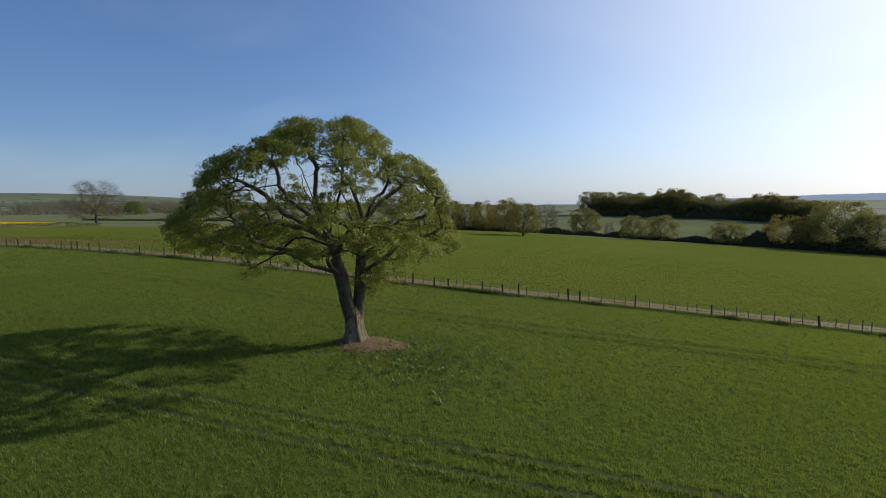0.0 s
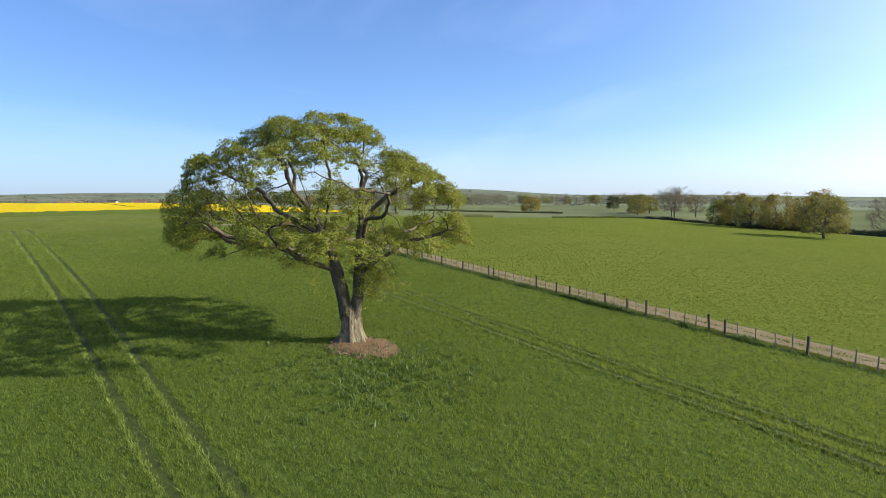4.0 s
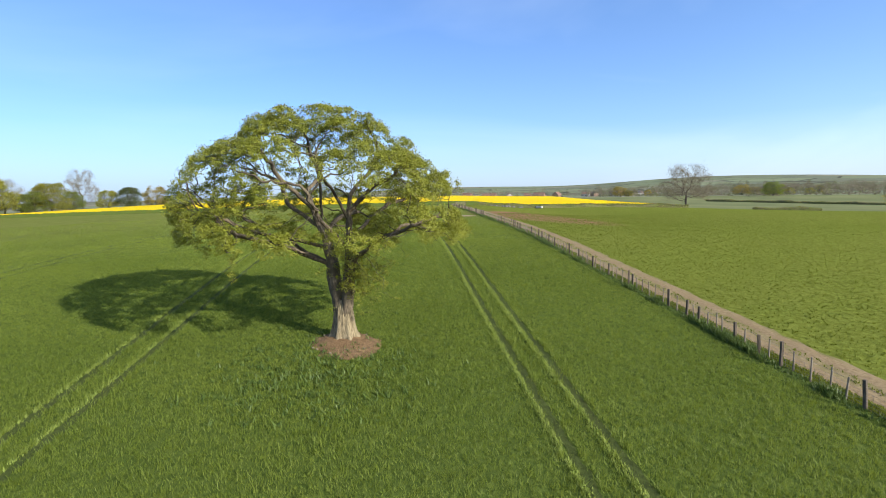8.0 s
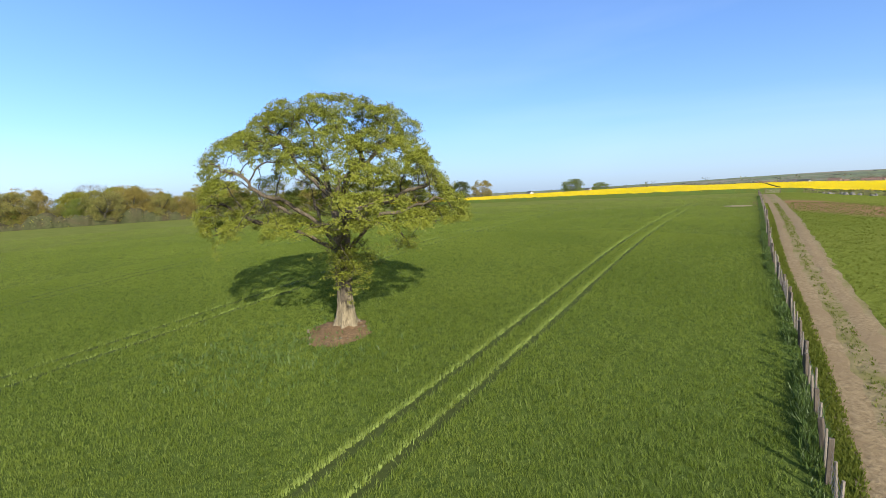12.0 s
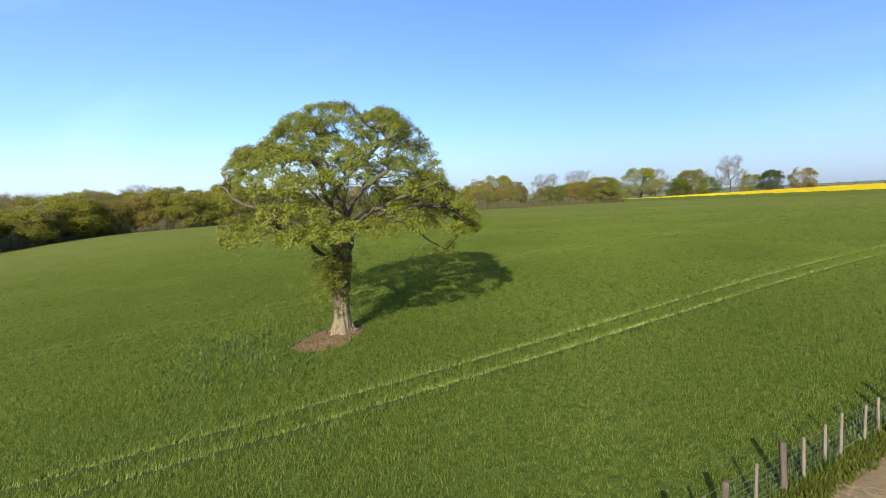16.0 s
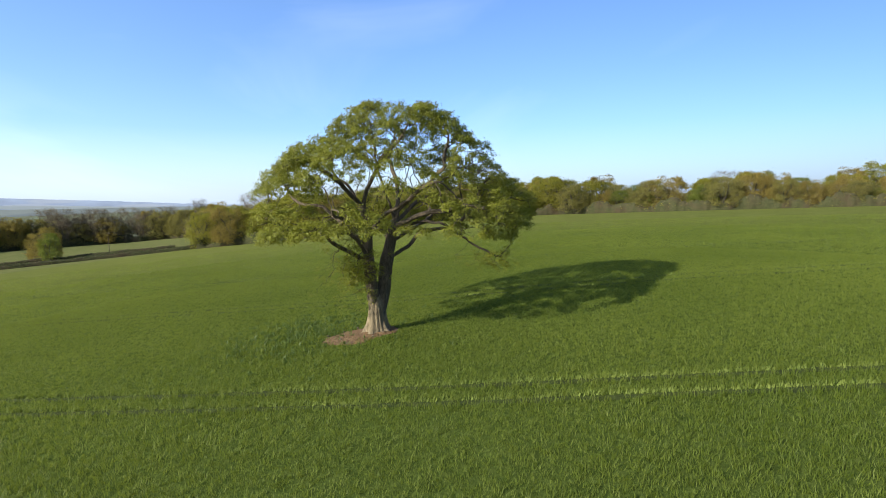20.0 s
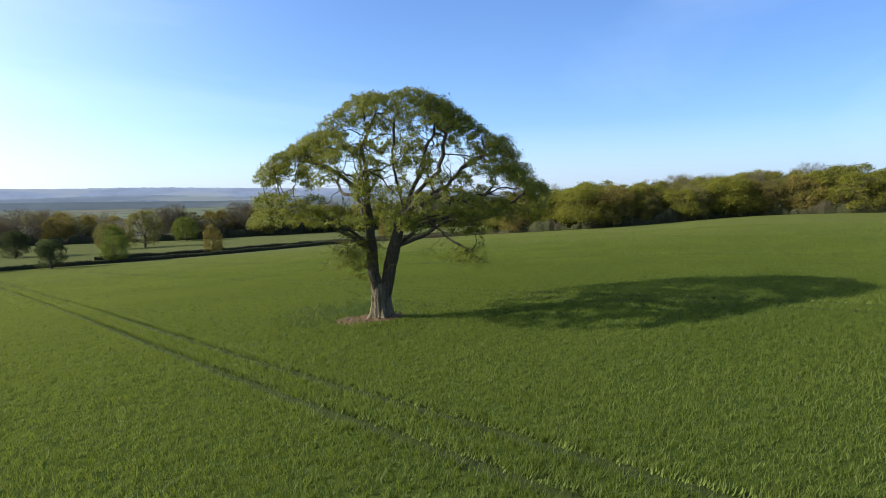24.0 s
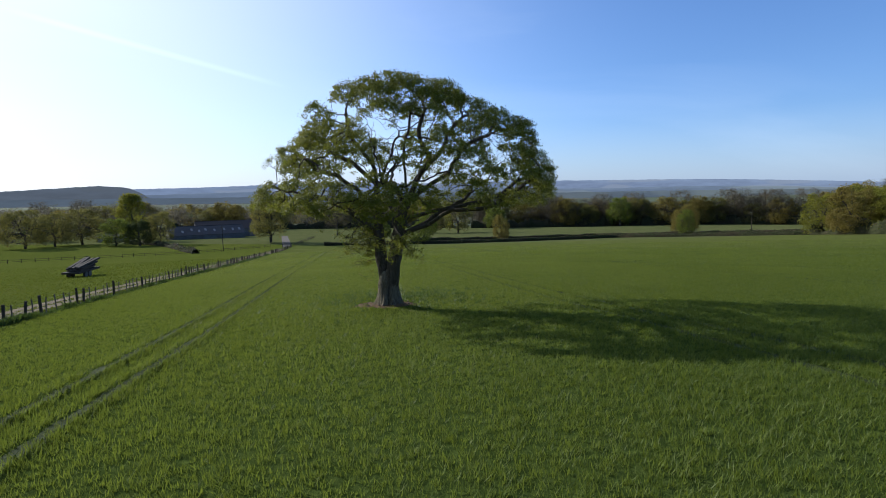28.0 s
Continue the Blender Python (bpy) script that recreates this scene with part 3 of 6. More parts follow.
# crown radius about its axis, at twelve compass points (from +x, counter-clockwise) and eight heights
CROWN_Z = (6.0, 7.0, 8.0, 9.0, 10.0, 11.0, 12.0, 13.2)
CROWN_R = ((6.9, 8.2, 8.7, 8.2, 8.4, 7.7, 8.5, 8.3, 8.6, 8.1, 7.3, 6.6), (7.6, 7.8, 8.1, 8.2, 8.5, 8.9, 9.5, 9.3, 9.1, 8.6, 7.8, 7.5),
           (7.0, 7.5, 8.1, 7.9, 8.0, 8.4, 9.6, 9.6, 9.2, 8.6, 7.6, 7.1), (6.4, 7.6, 7.9, 7.0, 6.5, 6.9, 8.6, 9.0, 9.3, 8.6, 7.3, 6.7),
           (6.2, 6.7, 6.9, 5.9, 5.9, 6.3, 7.1, 8.2, 9.1, 8.4, 7.6, 7.0), (5.5, 5.4, 5.4, 5.4, 5.7, 6.4, 6.9, 7.5, 8.2, 7.5, 6.9, 6.3),
           (3.9, 3.6, 4.1, 5.4, 5.7, 5.4, 5.7, 5.6, 6.4, 5.4, 4.9, 3.8), (2.0, 2.0, 2.5, 3.5, 4.0, 4.0, 4.1, 3.8, 3.8, 4.1, 3.5, 2.5))
CROWN_TOP = 13.9
# the crown's lower edge: bearings and heights
SKIRT = ((0, 60, 90, 120, 150, 165, 185, 210, 240, 270, 300, 360), (6.0, 6.3, 6.6, 6.4, 5.9, 5.4, 6.4, 6.8, 6.6, 6.2, 6.0, 6.0))
AXIS = np.array((-0.5, -0.5))
# gaps right through the crown: a place, a bearing and a climb in degrees, a radius
GAPS = ((-4.0, -1.6, 10.4, 107, 3, 0.81), (-2.0, -0.9, 10.4, 104, 3, 0.61), (-4.0, -3.0, 10.3, 126, 3, 0.88), (0.6, 0.1, 10.7, 116, 4, 0.54), (-0.6, -0.6, 10.0, 118, 2, 0.54), (-2.1, -5.2, 9.9, 161, 2, 0.57),
        (2.9, 3.9, 9.8, 142, 2, 0.47), (-0.4, -2.7, 9.6, 182, 3, 0.54), (-3.8, -2.2, 9.9, 298, 4, 0.81), (-0.5, -0.5, 8.9, 304, 2, 0.54), (-3.4, -5.1, 10.6, 328, 6, 0.47), (-1.2, -0.6, 9.6, 276, 3, 0.54))


def far_leaves(at, size, gen, up, face):
    """Lighter leaves for trees far off, three corners each."""
    v, f = leaf_mesh(at, size, gen, up, 0.0, face)
    n = len(at)
    k = np.arange(3 * n).reshape(-1, 3)
    return v.reshape(n, 4, 3)[:, [0, 1, 3]].reshape(-1, 3), k


def crown_radius(az, z):
    """Metres from the axis to the crown's skin."""
    tab = np.array(CROWN_R)
    a = (np.degrees(az) % 360) / 30
    i = int(a) % 12
    w = a - int(a)
    w = w * w * (3 - 2 * w)
    ring = tab[:, i] * (1 - w) + tab[:, (i + 1) % 12] * w
    if z > CROWN_Z[-1]:
        return float(ring[-1] * max(0.0, 1 - ((z - CROWN_Z[-1]) / (CROWN_TOP - CROWN_Z[-1])) ** 2.2) ** 0.45)
    return float(np.interp(z, CROWN_Z, ring))


def clear_of_gaps(p):
    """Which of the places lie outside the gaps through the crown."""
    ok = np.ones(len(p), bool)
    for x, y, z, bearing, climb, r in GAPS:
        b, c = radians(bearing), radians(climb)
        way = np.array((math.cos(b) * math.cos(c), math.sin(b) * math.cos(c), math.sin(c)))
        d = p - (x, y, z)
        ok &= np.linalg.norm(d - (d @ way)[:, None] * way, axis=1) > r
    return ok


def limb(start, points):
    """Nodes every third of a metre along a bent line, as seeds that hang from the node start."""
    p = np.array(points, float)
    t = np.concatenate([[0], np.cumsum(np.linalg.norm(np.diff(p, axis=0), axis=1))])
    k = max(2, int(t[-1] / 0.34))
    s = np.linspace(0, t[-1], k + 1)[1:]
    return np.stack([np.interp(s, t, p[:, c]) for c in range(3)], 1)


def build_sycamore():
    gen = np.random.default_rng(21)
    seeds = [((0.05, 0.05, 0.9), -1)]

    def add(start, pts, sway=0.11):
        first = len(seeds)
        line = limb(start, [seeds[start][0], *pts])
        bend = np.cumsum(gen.normal(0, sway, line.shape), 0)
        bend -= np.linspace(0, 1, len(line))[:, None] * bend[-1] * 0.7
        line = line + bend * np.linspace(0, 1, len(line))[:, None] ** 0.6 * 0.8
        for n, p in enumerate(line):
            seeds.append((tuple(p), start if n == 0 else len(seeds) - 1))
        return first, len(seeds) - 1

    def at(span, share):
        return int(span[0] + (span[1] - span[0]) * share)

    s1 = add(0, [(0.22, 0.18, 1.9), (0.36, 0.3, 3.0), (0.42, 0.36, 4.2), (0.4, 0.45, 6.0), (0.6, 0.4, 8.0), (0.1, 0.9, 10.2)], 0.05)
    s2 = add(0, [(-0.2, -0.16, 1.9), (-0.36, -0.28, 3.0), (-0.55, -0.42, 4.3), (-0.85, -0.7, 6.0), (-1.3, -1.4, 8.0), (-2.3, -1.7, 10.6)], 0.05)
    add(at(s2, 0.37), [(-2.2, -1.8, 5.3), (-3.3, -2.9, 6.3), (-5.0, -3.7, 6.5), (-6.4, -4.9, 7.3), (-7.4, -5.6, 8.3)])
    add(at(s2, 0.46), [(-2.2, -2.5, 6.2), (-2.9, -4.3, 6.5), (-3.9, -5.8, 7.0), (-4.2, -7.2, 8.0)])
    add(at(s2, 0.35), [(-1.0, -2.1, 5.2), (-0.8, -3.5, 6.0), (0.0, -5.0, 6.1), (0.6, -6.6, 7.0)])
    add(at(s1, 0.36), [(1.7, 0.7, 5.3), (2.9, 1.7, 6.2), (4.4, 1.9, 6.3), (5.8, 2.7, 7.1)])
    add(at(s1, 0.42), [(1.0, 1.9, 5.9), (1.9, 3.3, 6.7), (1.7, 4.8, 6.9), (2.1, 6.2, 7.6)])
    add(at(s1, 0.48), [(1.8, -0.6, 6.6), (3.0, -1.8, 7.8), (4.5, -2.0, 8.2), (5.5, -2.9, 9.2)])
    add(at(s2, 0.52), [(-2.7, -0.2, 6.9), (-3.9, 1.2, 6.7), (-4.9, 1.6, 5.9), (-5.7, 1.7, 5.2), (-6.7, 1.9, 4.6)])
    add(at(s2, 0.56), [(-2.9, 0.4, 7.4), (-4.6, 1.9, 7.8), (-6.2, 2.6, 7.6)])
    add(at(s1, 0.55), [(-0.4, 2.1, 7.2), (-1.8, 3.6, 8.1), (-2.3, 4.8, 8.3), (-3.1, 5.5, 9.0)])
    add(at(s2, 0.60), [(-3.0, -2.6, 8.2), (-4.6, -3.0, 9.6), (-5.6, -4.0, 10.2)])
    add(at(s2, 0.68), [(-3.2, -1.4, 9.2), (-4.3, -0.2, 10.3), (-4.6, -0.5, 11.5)])
    add(at(s1, 0.68), [(1.5, -0.6, 9.0), (2.6, -1.3, 10.0), (2.3, -2.0, 11.3)])
    add(at(s2, 0.74), [(-1.4, -2.9, 9.6), (-0.9, -3.9, 10.6), (-1.3, -4.6, 11.8)])
    add(at(s1, 0.74), [(1.9, 1.5, 9.0), (2.7, 2.7, 9.6), (3.6, 2.9, 10.6)])
    add(at(s1, 0.85), [(-0.6, 2.2, 10.4), (-1.6, 3.0, 11.6)])
    add(at(s2, 0.62), [(-0.4, -1.0, 9.6), (-0.3, -1.6, 11.6), (0.1, -1.9, 12.6)])
    # foliage: domed pads laid close together under the crown's skin, and some lower ones inside it
    pads = []

    def lay(c, wide, face, close):
        if all(np.linalg.norm(c - q) > close * (wide + w) for q, w, _ in pads):
            pads.append((c, wide, face / np.linalg.norm(face)))

    hollows = ((-3.2, -3.4, 11.9, 1.2), (-1.9, -4.9, 11.4, 1.2), (4.6, 3.4, 10.6, 0.9), (-4.7, 1.9, 10.4, 1.0))
    for tries in range(9000):
        z, az = gen.uniform(6.2, 14.0), gen.uniform(0, 2 * np.pi)
        rim = crown_radius(az, z)
        wide = gen.uniform(0.6, 1.45) * (1.0 if z > 7 else 0.8)
        slope = crown_radius(az, min(z + 0.4, 14.0)) - crown_radius(az, z - 0.4)
        rr = rim - wide * 0.45 - gen.random() ** 2 * 0.5
        if rr < 0 or gen.random() > rr / 8 + 0.2:
            continue
        c = np.array((AXIS[0] + rr * math.cos(az), AXIS[1] + rr * math.sin(az), z - 0.3))
        if noise.noise(Vector(c) * 0.42 + Vector((3.1, 7.7, 1.3))) < -0.03 or any(np.linalg.norm(c - h[:3]) < h[3] for h in hollows):
            continue
        face = np.array((math.cos(az), math.sin(az), -slope / 0.8)) / math.hypot(1, slope / 0.8)
        lay(c, wide, face * 0.65 + (0, 0, 0.6) + gen.normal(0, 0.15, 3), 0.66)
    for tries in range(1500):
        z, az, rr = gen.uniform(6.0, 8.6), gen.uniform(0, 2 * np.pi), gen.uniform(2.0, 6.2)
        c = np.array((AXIS[0] + rr * math.cos(az), AXIS[1] + rr * math.sin(az), z))
        if z > 5.6 + rr * 0.4 or rr > crown_radius(az, z) - 1.4 or noise.noise(Vector(c) * 0.5) < 0.2:
            continue
        lay(c, gen.uniform(0.55, 1.1), np.array((math.cos(az) * 0.3, math.sin(az) * 0.3, 1.0)), 0.85)
    # shoulders that stand a little apart from the dome
    for cx, cy, cz, size in ((-5.1, -5.2, 9.7, 1.7), (4.6, 3.4, 9.0, 1.4), (-5.2, 3.6, 9.0, 1.4)):
        for _ in range(90):
            d = gen.normal(0, 1, 3)
            d[2] = abs(d[2]) * 1.1
            d /= np.linalg.norm(d)
            lay(np.array((cx, cy, cz)) + d * size * gen.uniform(0.8, 1.0), gen.uniform(0.5, 0.9), d + (0, 0, 0.5), 0.62)
    goals, bunches, faces = [], [], []
    for c, wide, face in pads:
        side = np.cross(face, gen.normal(0, 1, 3))
        side /= np.linalg.norm(side)
        other = np.cross(face, side)
        lobes, turn = gen.uniform(0.12, 0.3), gen.uniform(0, 6.28)

        def dome(n, under):
            a, k = gen.uniform(0, 2 * np.pi, n), np.sqrt(gen.random(n))
            rho = wide * k * (1 + lobes * np.sin(a * 3 + turn) + 0.12 * np.sin(a * 7 + turn * 2))
            up = wide * 0.55 * (1 - 1.25 * k**2.2) - under + gen.normal(0, 0.07, n)
            p = c + side * (rho * np.cos(a))[:, None] + other * (rho * np.sin(a))[:, None] + face * up[:, None]
            return p, p - (c - face * wide * 0.6)

        goals.append(dome(int(44 * wide**1.8), 0.1)[0])
        p, f = dome(int(60 * wide**2), 0.0)
        bunches.append(p)
        faces.append(f / np.linalg.norm(f, axis=1)[:, None])
    def inside(p):
        """Pulls in what stands out of the crown's skin and drops the rest."""
        for _ in range(2):
            out = np.array([math.hypot(x - AXIS[0], y - AXIS[1]) > crown_radius(math.atan2(y - AXIS[1], x - AXIS[0]), z) + 0.22 or z > CROWN_TOP for x, y, z in p])
            p = np.where(out[:, None], (AXIS[0], AXIS[1], 8.0) + (p - (AXIS[0], AXIS[1], 8.0)) * 0.965, p)
        az = np.degrees(np.arctan2(p[:, 1] - AXIS[1], p[:, 0] - AXIS[0])) % 360
        return p, ~out & (p[:, 2] > np.interp(az, *SKIRT) - gen.uniform(0, 0.3, len(p)))

    goals, held = [inside(g) for g in goals], [inside(b) for b in bunches]
    goals = [g[ok] for g, ok in goals]
    faces = [f[ok] for f, (b, ok) in zip(faces, held)]
    bunches = [b[ok] for b, ok in held]
    # a bushy skirt of young shoots on the sunny side of the trunk, a drooping bough end and one hanging spray
    shoots = np.array((1.2, 0.95, 4.1)) + gen.normal(0, 1, (250, 3)) * (0.75, 0.75, 0.8)
    droop = np.array((-6.6, 1.9, 4.6)) + gen.normal(0, 1, (60, 3)) * (0.7, 0.5, 0.35)
    spray = np.array((3.5, -6.1, 5.2)) + gen.normal(0, 1, (9, 3)) * (0.14, 0.14, 0.5)
    loose = np.vstack([shoots, droop, spray])
    goals = np.vstack([*goals, loose])
    bunches, faces = np.vstack([*bunches, loose]), np.vstack([*faces, np.tile((0.3, 0.2, 0.9), (len(loose), 1))])
    P, par = grow(seeds, goals, 0.26, 4.0, 0.24, 130, gen, 0.015)
    r, kids = swell(P, par, 1.0, 1.0)
    r = 0.0085 * r ** (math.log(0.35 / 0.0085) / math.log(r[s1[0] + 5]))
    syc = thing("sycamore_tree", (0, 0, 0), "lone mature sycamore with a domed crown of fresh yellow-green leaves", "tree")
    thick, thin, limbs = [], [], []
    for line in chains(P, par, r):
        rr = r[line].copy()
        if len(line) > 1:
            rr[0] = min(rr[0], rr[1] * 1.25)
        rmax = rr.max()
        if rmax > 0.12:
            limbs.append(tube(P[line], rr, 12, 0.07))
        elif rmax > 0.05:
            thick.append(tube(P[line], rr, 6))
        else:
            thin.append(tube(P[line], rr, 3))
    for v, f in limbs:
        mesh_part("limb", v, f, SHADED_LIMB_BARK, syc, smooth=True)
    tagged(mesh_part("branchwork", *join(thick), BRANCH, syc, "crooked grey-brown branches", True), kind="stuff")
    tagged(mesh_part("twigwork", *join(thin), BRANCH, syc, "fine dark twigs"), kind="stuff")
    # trunk: fluted, flaring into roots at its foot, parting into two stems at the top
    zs = np.array((-0.35, -0.1, 0.08, 0.25, 0.45, 0.7, 1.0, 1.3, 1.6, 2.1, 2.5))
    rad = np.array((1.8, 1.42, 1.16, 0.97, 0.84, 0.72, 0.63, 0.57, 0.52, 0.44, 0.25))
    sides = 60
    a = np.linspace(0, 2 * np.pi, sides, endpoint=False)
    root = 0.5 + 0.5 * np.sin(a * 6 + 0.7 + 0.7 * np.sin(a * 2))
    ring = []
    for z, q in zip(zs, rad):
        low = math.exp(-max(z + 0.1, 0) * 1.35)
        flute = np.abs(np.sin(a * 4.5 + z * 0.25 + 0.4 * np.sin(a * 2))) ** 0.6 - 0.6
        k = q * (1 - 0.34 * low + 0.52 * low * root) * (1 + 0.17 * flute + 0.035 * np.sin(a * 17 + z) + 0.03 * np.sin(a * 3 + z * 2))
        lean = np.cos(a - 0.95) ** 2
        k = k * (0.8 + 0.34 * lean * min(1, z / 2 + 0.2) if z > 0 else 0.92)
        ring.append(np.stack([0.05 + k * np.cos(a), 0.05 + k * np.sin(a), np.full_like(a, z)], 1))
    i = np.arange(len(zs) * sides).reshape(-1, sides)
    j = np.roll(i, -1, 1)
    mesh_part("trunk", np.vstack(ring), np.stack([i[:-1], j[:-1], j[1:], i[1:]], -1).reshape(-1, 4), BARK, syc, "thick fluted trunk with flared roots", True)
    # leaves: bunches over the tops of the pads
    keep = clear_of_gaps(bunches)
    bunches, faces = bunches[keep], faces[keep]
    many = gen.integers(17, 30, len(bunches))
    at_ = np.repeat(bunches, many, 0)
    at_ = at_ + gen.normal(0, 1, at_.shape) * (0.11, 0.11, 0.075)
    out = np.repeat(faces + gen.normal(0, 0.3, faces.shape) + (0, 0, 0.25), many, 0)
    tagged(mesh_part("leaves", *leaf_mesh(at_, 0.078, gen, 0.6, face=out), SYCAMORE, syc, "fresh yellow-green spring leaves in bunches"), kind="stuff")


build_sycamore()


# ---- fence, track and wheel lines ----
fence = thing("fence", (0, 0, 0), "long stock fence of weathered posts and wire beside a farm track", "fence")
post_gen = np.random.default_rng(5)
thin_me, thick_me = None, None
x = -136.0
while x < 182:
    y = float(fence_y(x)) + post_gen.normal(0, 0.05)
    z = ground_z(x, y)
    stout = post_gen.random() < 0.28
    if thin_me is None:
        bm = rod(bmesh.new(), (0, 0, -0.15), (0, 0, 1.08), 0.045, 0.04, 7)
        thin_me = bpy.data.meshes.new("post")
        bm.to_mesh(thin_me)
        thin_me.materials.append(WOOD)
        bm = box(bmesh.new(), (0.15, 0.14, 1.35), (0, 0, 0.52), 0.02)
        thick_me = bpy.data.meshes.new("stout_post")
        bm.to_mesh(thick_me)
        thick_me.materials.append(WOOD_DARK)
    ob = new("post", thick_me if stout else thin_me)
    ob.parent = fence
    ob.matrix_basis = pose(x, y, z, post_gen.normal(0, 2.2), post_gen.normal(0, 2.2), post_gen.uniform(0, 90)) @ Matrix.Diagonal((1, 1, post_gen.uniform(0.9, 1.1), 1))
    x += post_gen.uniform(0.7, 1.25)
for up in (1.0, 0.78, 0.6, 0.42, 0.25, 0.1):
    xs = np.arange(-136, 182, 2.0)
    ys = fence_y(xs)
    v, f = tube(np.stack([xs, ys, height(xs, ys) + up + 0.02 * np.sin(xs * 2.1)], 1), np.full(len(xs), 0.006), 4)
    mesh_part("wire", v, f, WIRE, fence)


xs = np.arange(-45, 75, 0.3)
ys = fence_y(xs)
zs = height(xs, ys)
stays = [tube([(x, y, z + 0.1), (x, y, z + 0.78)], [0.004, 0.004], 3) for x, y, z in zip(xs, ys, zs)]
tagged(mesh_part("netting", *join(stays), WIRE, fence, "upright wires of the stock netting"), kind="stuff")


def lane_y(c, s, x):
    """A line of the plan: y = c + s x, or along the fence and c - FENCE_C north of it."""
    return fence_y(x) + (c - FENCE_C) if s is None else c + s * x


def strip(name, edges, material, parent=None, label="", up=0.02, x0=-130.0, x1=170.0, step=1.0, ragged=0.06, seed=1):
    """A band along the fence's heading between two lines y = c + s x, ragged at its edges and laid on the ground."""
    gen = np.random.default_rng(seed)
    xs = np.arange(x0, x1, step)
    (c1, s1), (c2, s2) = edges
    lanes = 5
    rows = []
    for k in range(lanes):
        w = k / (lanes - 1)
        jag = gen.normal(0, ragged, len(xs)) if k in (0, lanes - 1) else 0
        ys = (lane_y(c1, s1, xs)) * (1 - w) + lane_y(c2, s2, xs) * w + jag
        rows.append(np.stack([xs, ys, height(xs, ys) + (up if 0 < k < lanes - 1 else up * 0.4)], 1))
    i = np.arange(lanes * len(xs)).reshape(lanes, -1)
    f = np.stack([i[:-1, :-1], i[:-1, 1:], i[1:, 1:], i[1:, :-1]], -1).reshape(-1, 4)
    return mesh_part(name, np.vstack(rows), f, material, parent, label, True)


VERGE = rough_stuff("worn_verge", (0.135, 0.11, 0.0497), (0.234, 0.177, 0.103), (0.128, 0.117, 0.0355), 4, 0.5, 0.95, 0.7, 0.06, 0.1)
# trampled floor of the wheel lines, darkened for the standing crop's shade
SHADED_TRAMPLED = rough_stuff("shaded_trampled_crop", (0.026, 0.037, 0.008), (0.06, 0.076, 0.017), (0.042, 0.053, 0.012), 5, 0.35, 0.95, 0.6, 0.05, 0.1)
track = strip("farm_track", ((24.95, None), (28.2, None)), VERGE, up=0.015, ragged=0.12, seed=3)
tagged(track, "rutted earth farm track with a grassy middle beside the fence", "track", kind="structure")
for n, (c1, c2) in enumerate(((25.2, 26.05), (27.0, 27.95))):
    strip("wheel_rut", ((c1, None), (c2, None)), TRACK, track, "pale gravelly wheel rut", 0.035, ragged=0.1, seed=10 + n)

# wheel lines through the wheat: two pairs near the tree, one further off
WHEELINGS = ((10.05, -0.313), (11.9, -0.311), (-11.25, -0.283), (-13.15, -0.275), (-34.2, -0.28), (-36.1, -0.28))
for n, (c, s) in enumerate(WHEELINGS):
    half = 0.23
    lane = strip("wheeling", ((c - half, s), (c + half, s)), SHADED_TRAMPLED, None, up=0.012, x0=-95, x1=120, step=0.5, ragged=0.07, seed=20 + n)
    tagged(lane, "narrow wheel line of trampled wheat and bare earth", "wheel line", "wheel lines through the wheat", "structure")

# bare earth round the trunk
bm = bmesh.new()
ring_prev, centre = None, bm.verts.new((1.1, -0.1, ground_z(1.1, -0.1) + 0.1))
gen = np.random.default_rng(8)
wave = [gen.normal(0, 0.12) for _ in range(48)]
for share in (0.35, 0.6, 0.8, 0.93, 1.0):
    ring = []
    for k in range(48):
        a = k / 48 * 2 * math.pi
        r = share * (2.1 + wave[k] * 0.8 + 0.25 * math.sin(a * 2 + 1.0) + 0.16 * math.sin(a * 5))
        px, py = 1.1 + r * math.cos(a), r * math.sin(a) - 0.1
        ring.append(bm.verts.new((px, py, ground_z(px, py) + 0.1 * (1 - share**3) + 0.012 + gen.normal(0, 0.012))))
    for k in range(48):
        if ring_prev:
            bm.faces.new((ring_prev[k], ring[k], ring[(k + 1) % 48], ring_prev[(k + 1) % 48]))
        else:
            bm.faces.new((centre, ring[k], ring[(k + 1) % 48]))
    ring_prev = ring
me = bpy.data.meshes.new("soil_patch")
bm.to_mesh(me)
bm.free()
me.materials.append(SOIL)
soil_patch = tagged(new("soil_patch", me), "ring of bare reddish-brown earth round the sycamore's foot", "soil", kind="structure")
for k in range(16):
    a, r = gen.uniform(0, 2 * math.pi), gen.uniform(1.0, 2.2)
    px, py = 1.1 + r * math.cos(a), r * math.sin(a) - 0.1
    bm = bmesh.new()
    s = gen.uniform(0.04, 0.12)
    bmesh.ops.create_icosphere(bm, subdivisions=1, radius=s)
    for v in bm.verts:
        v.co *= gen.uniform(0.75, 1.2)
        v.co.z *= 0.7
    me = bpy.data.meshes.new("stone")
    bm.to_mesh(me)
    bm.free()
    me.materials.append(STONE)
    st = new("stone", me)
    st.matrix_basis = pose(px, py, ground_z(px, py) + 0.07 + s * 0.25, 0, 0, gen.uniform(0, 360))
    tagged(st, "rough grey-brown field stone lying on bare earth", "stone", "stones round the trunk")


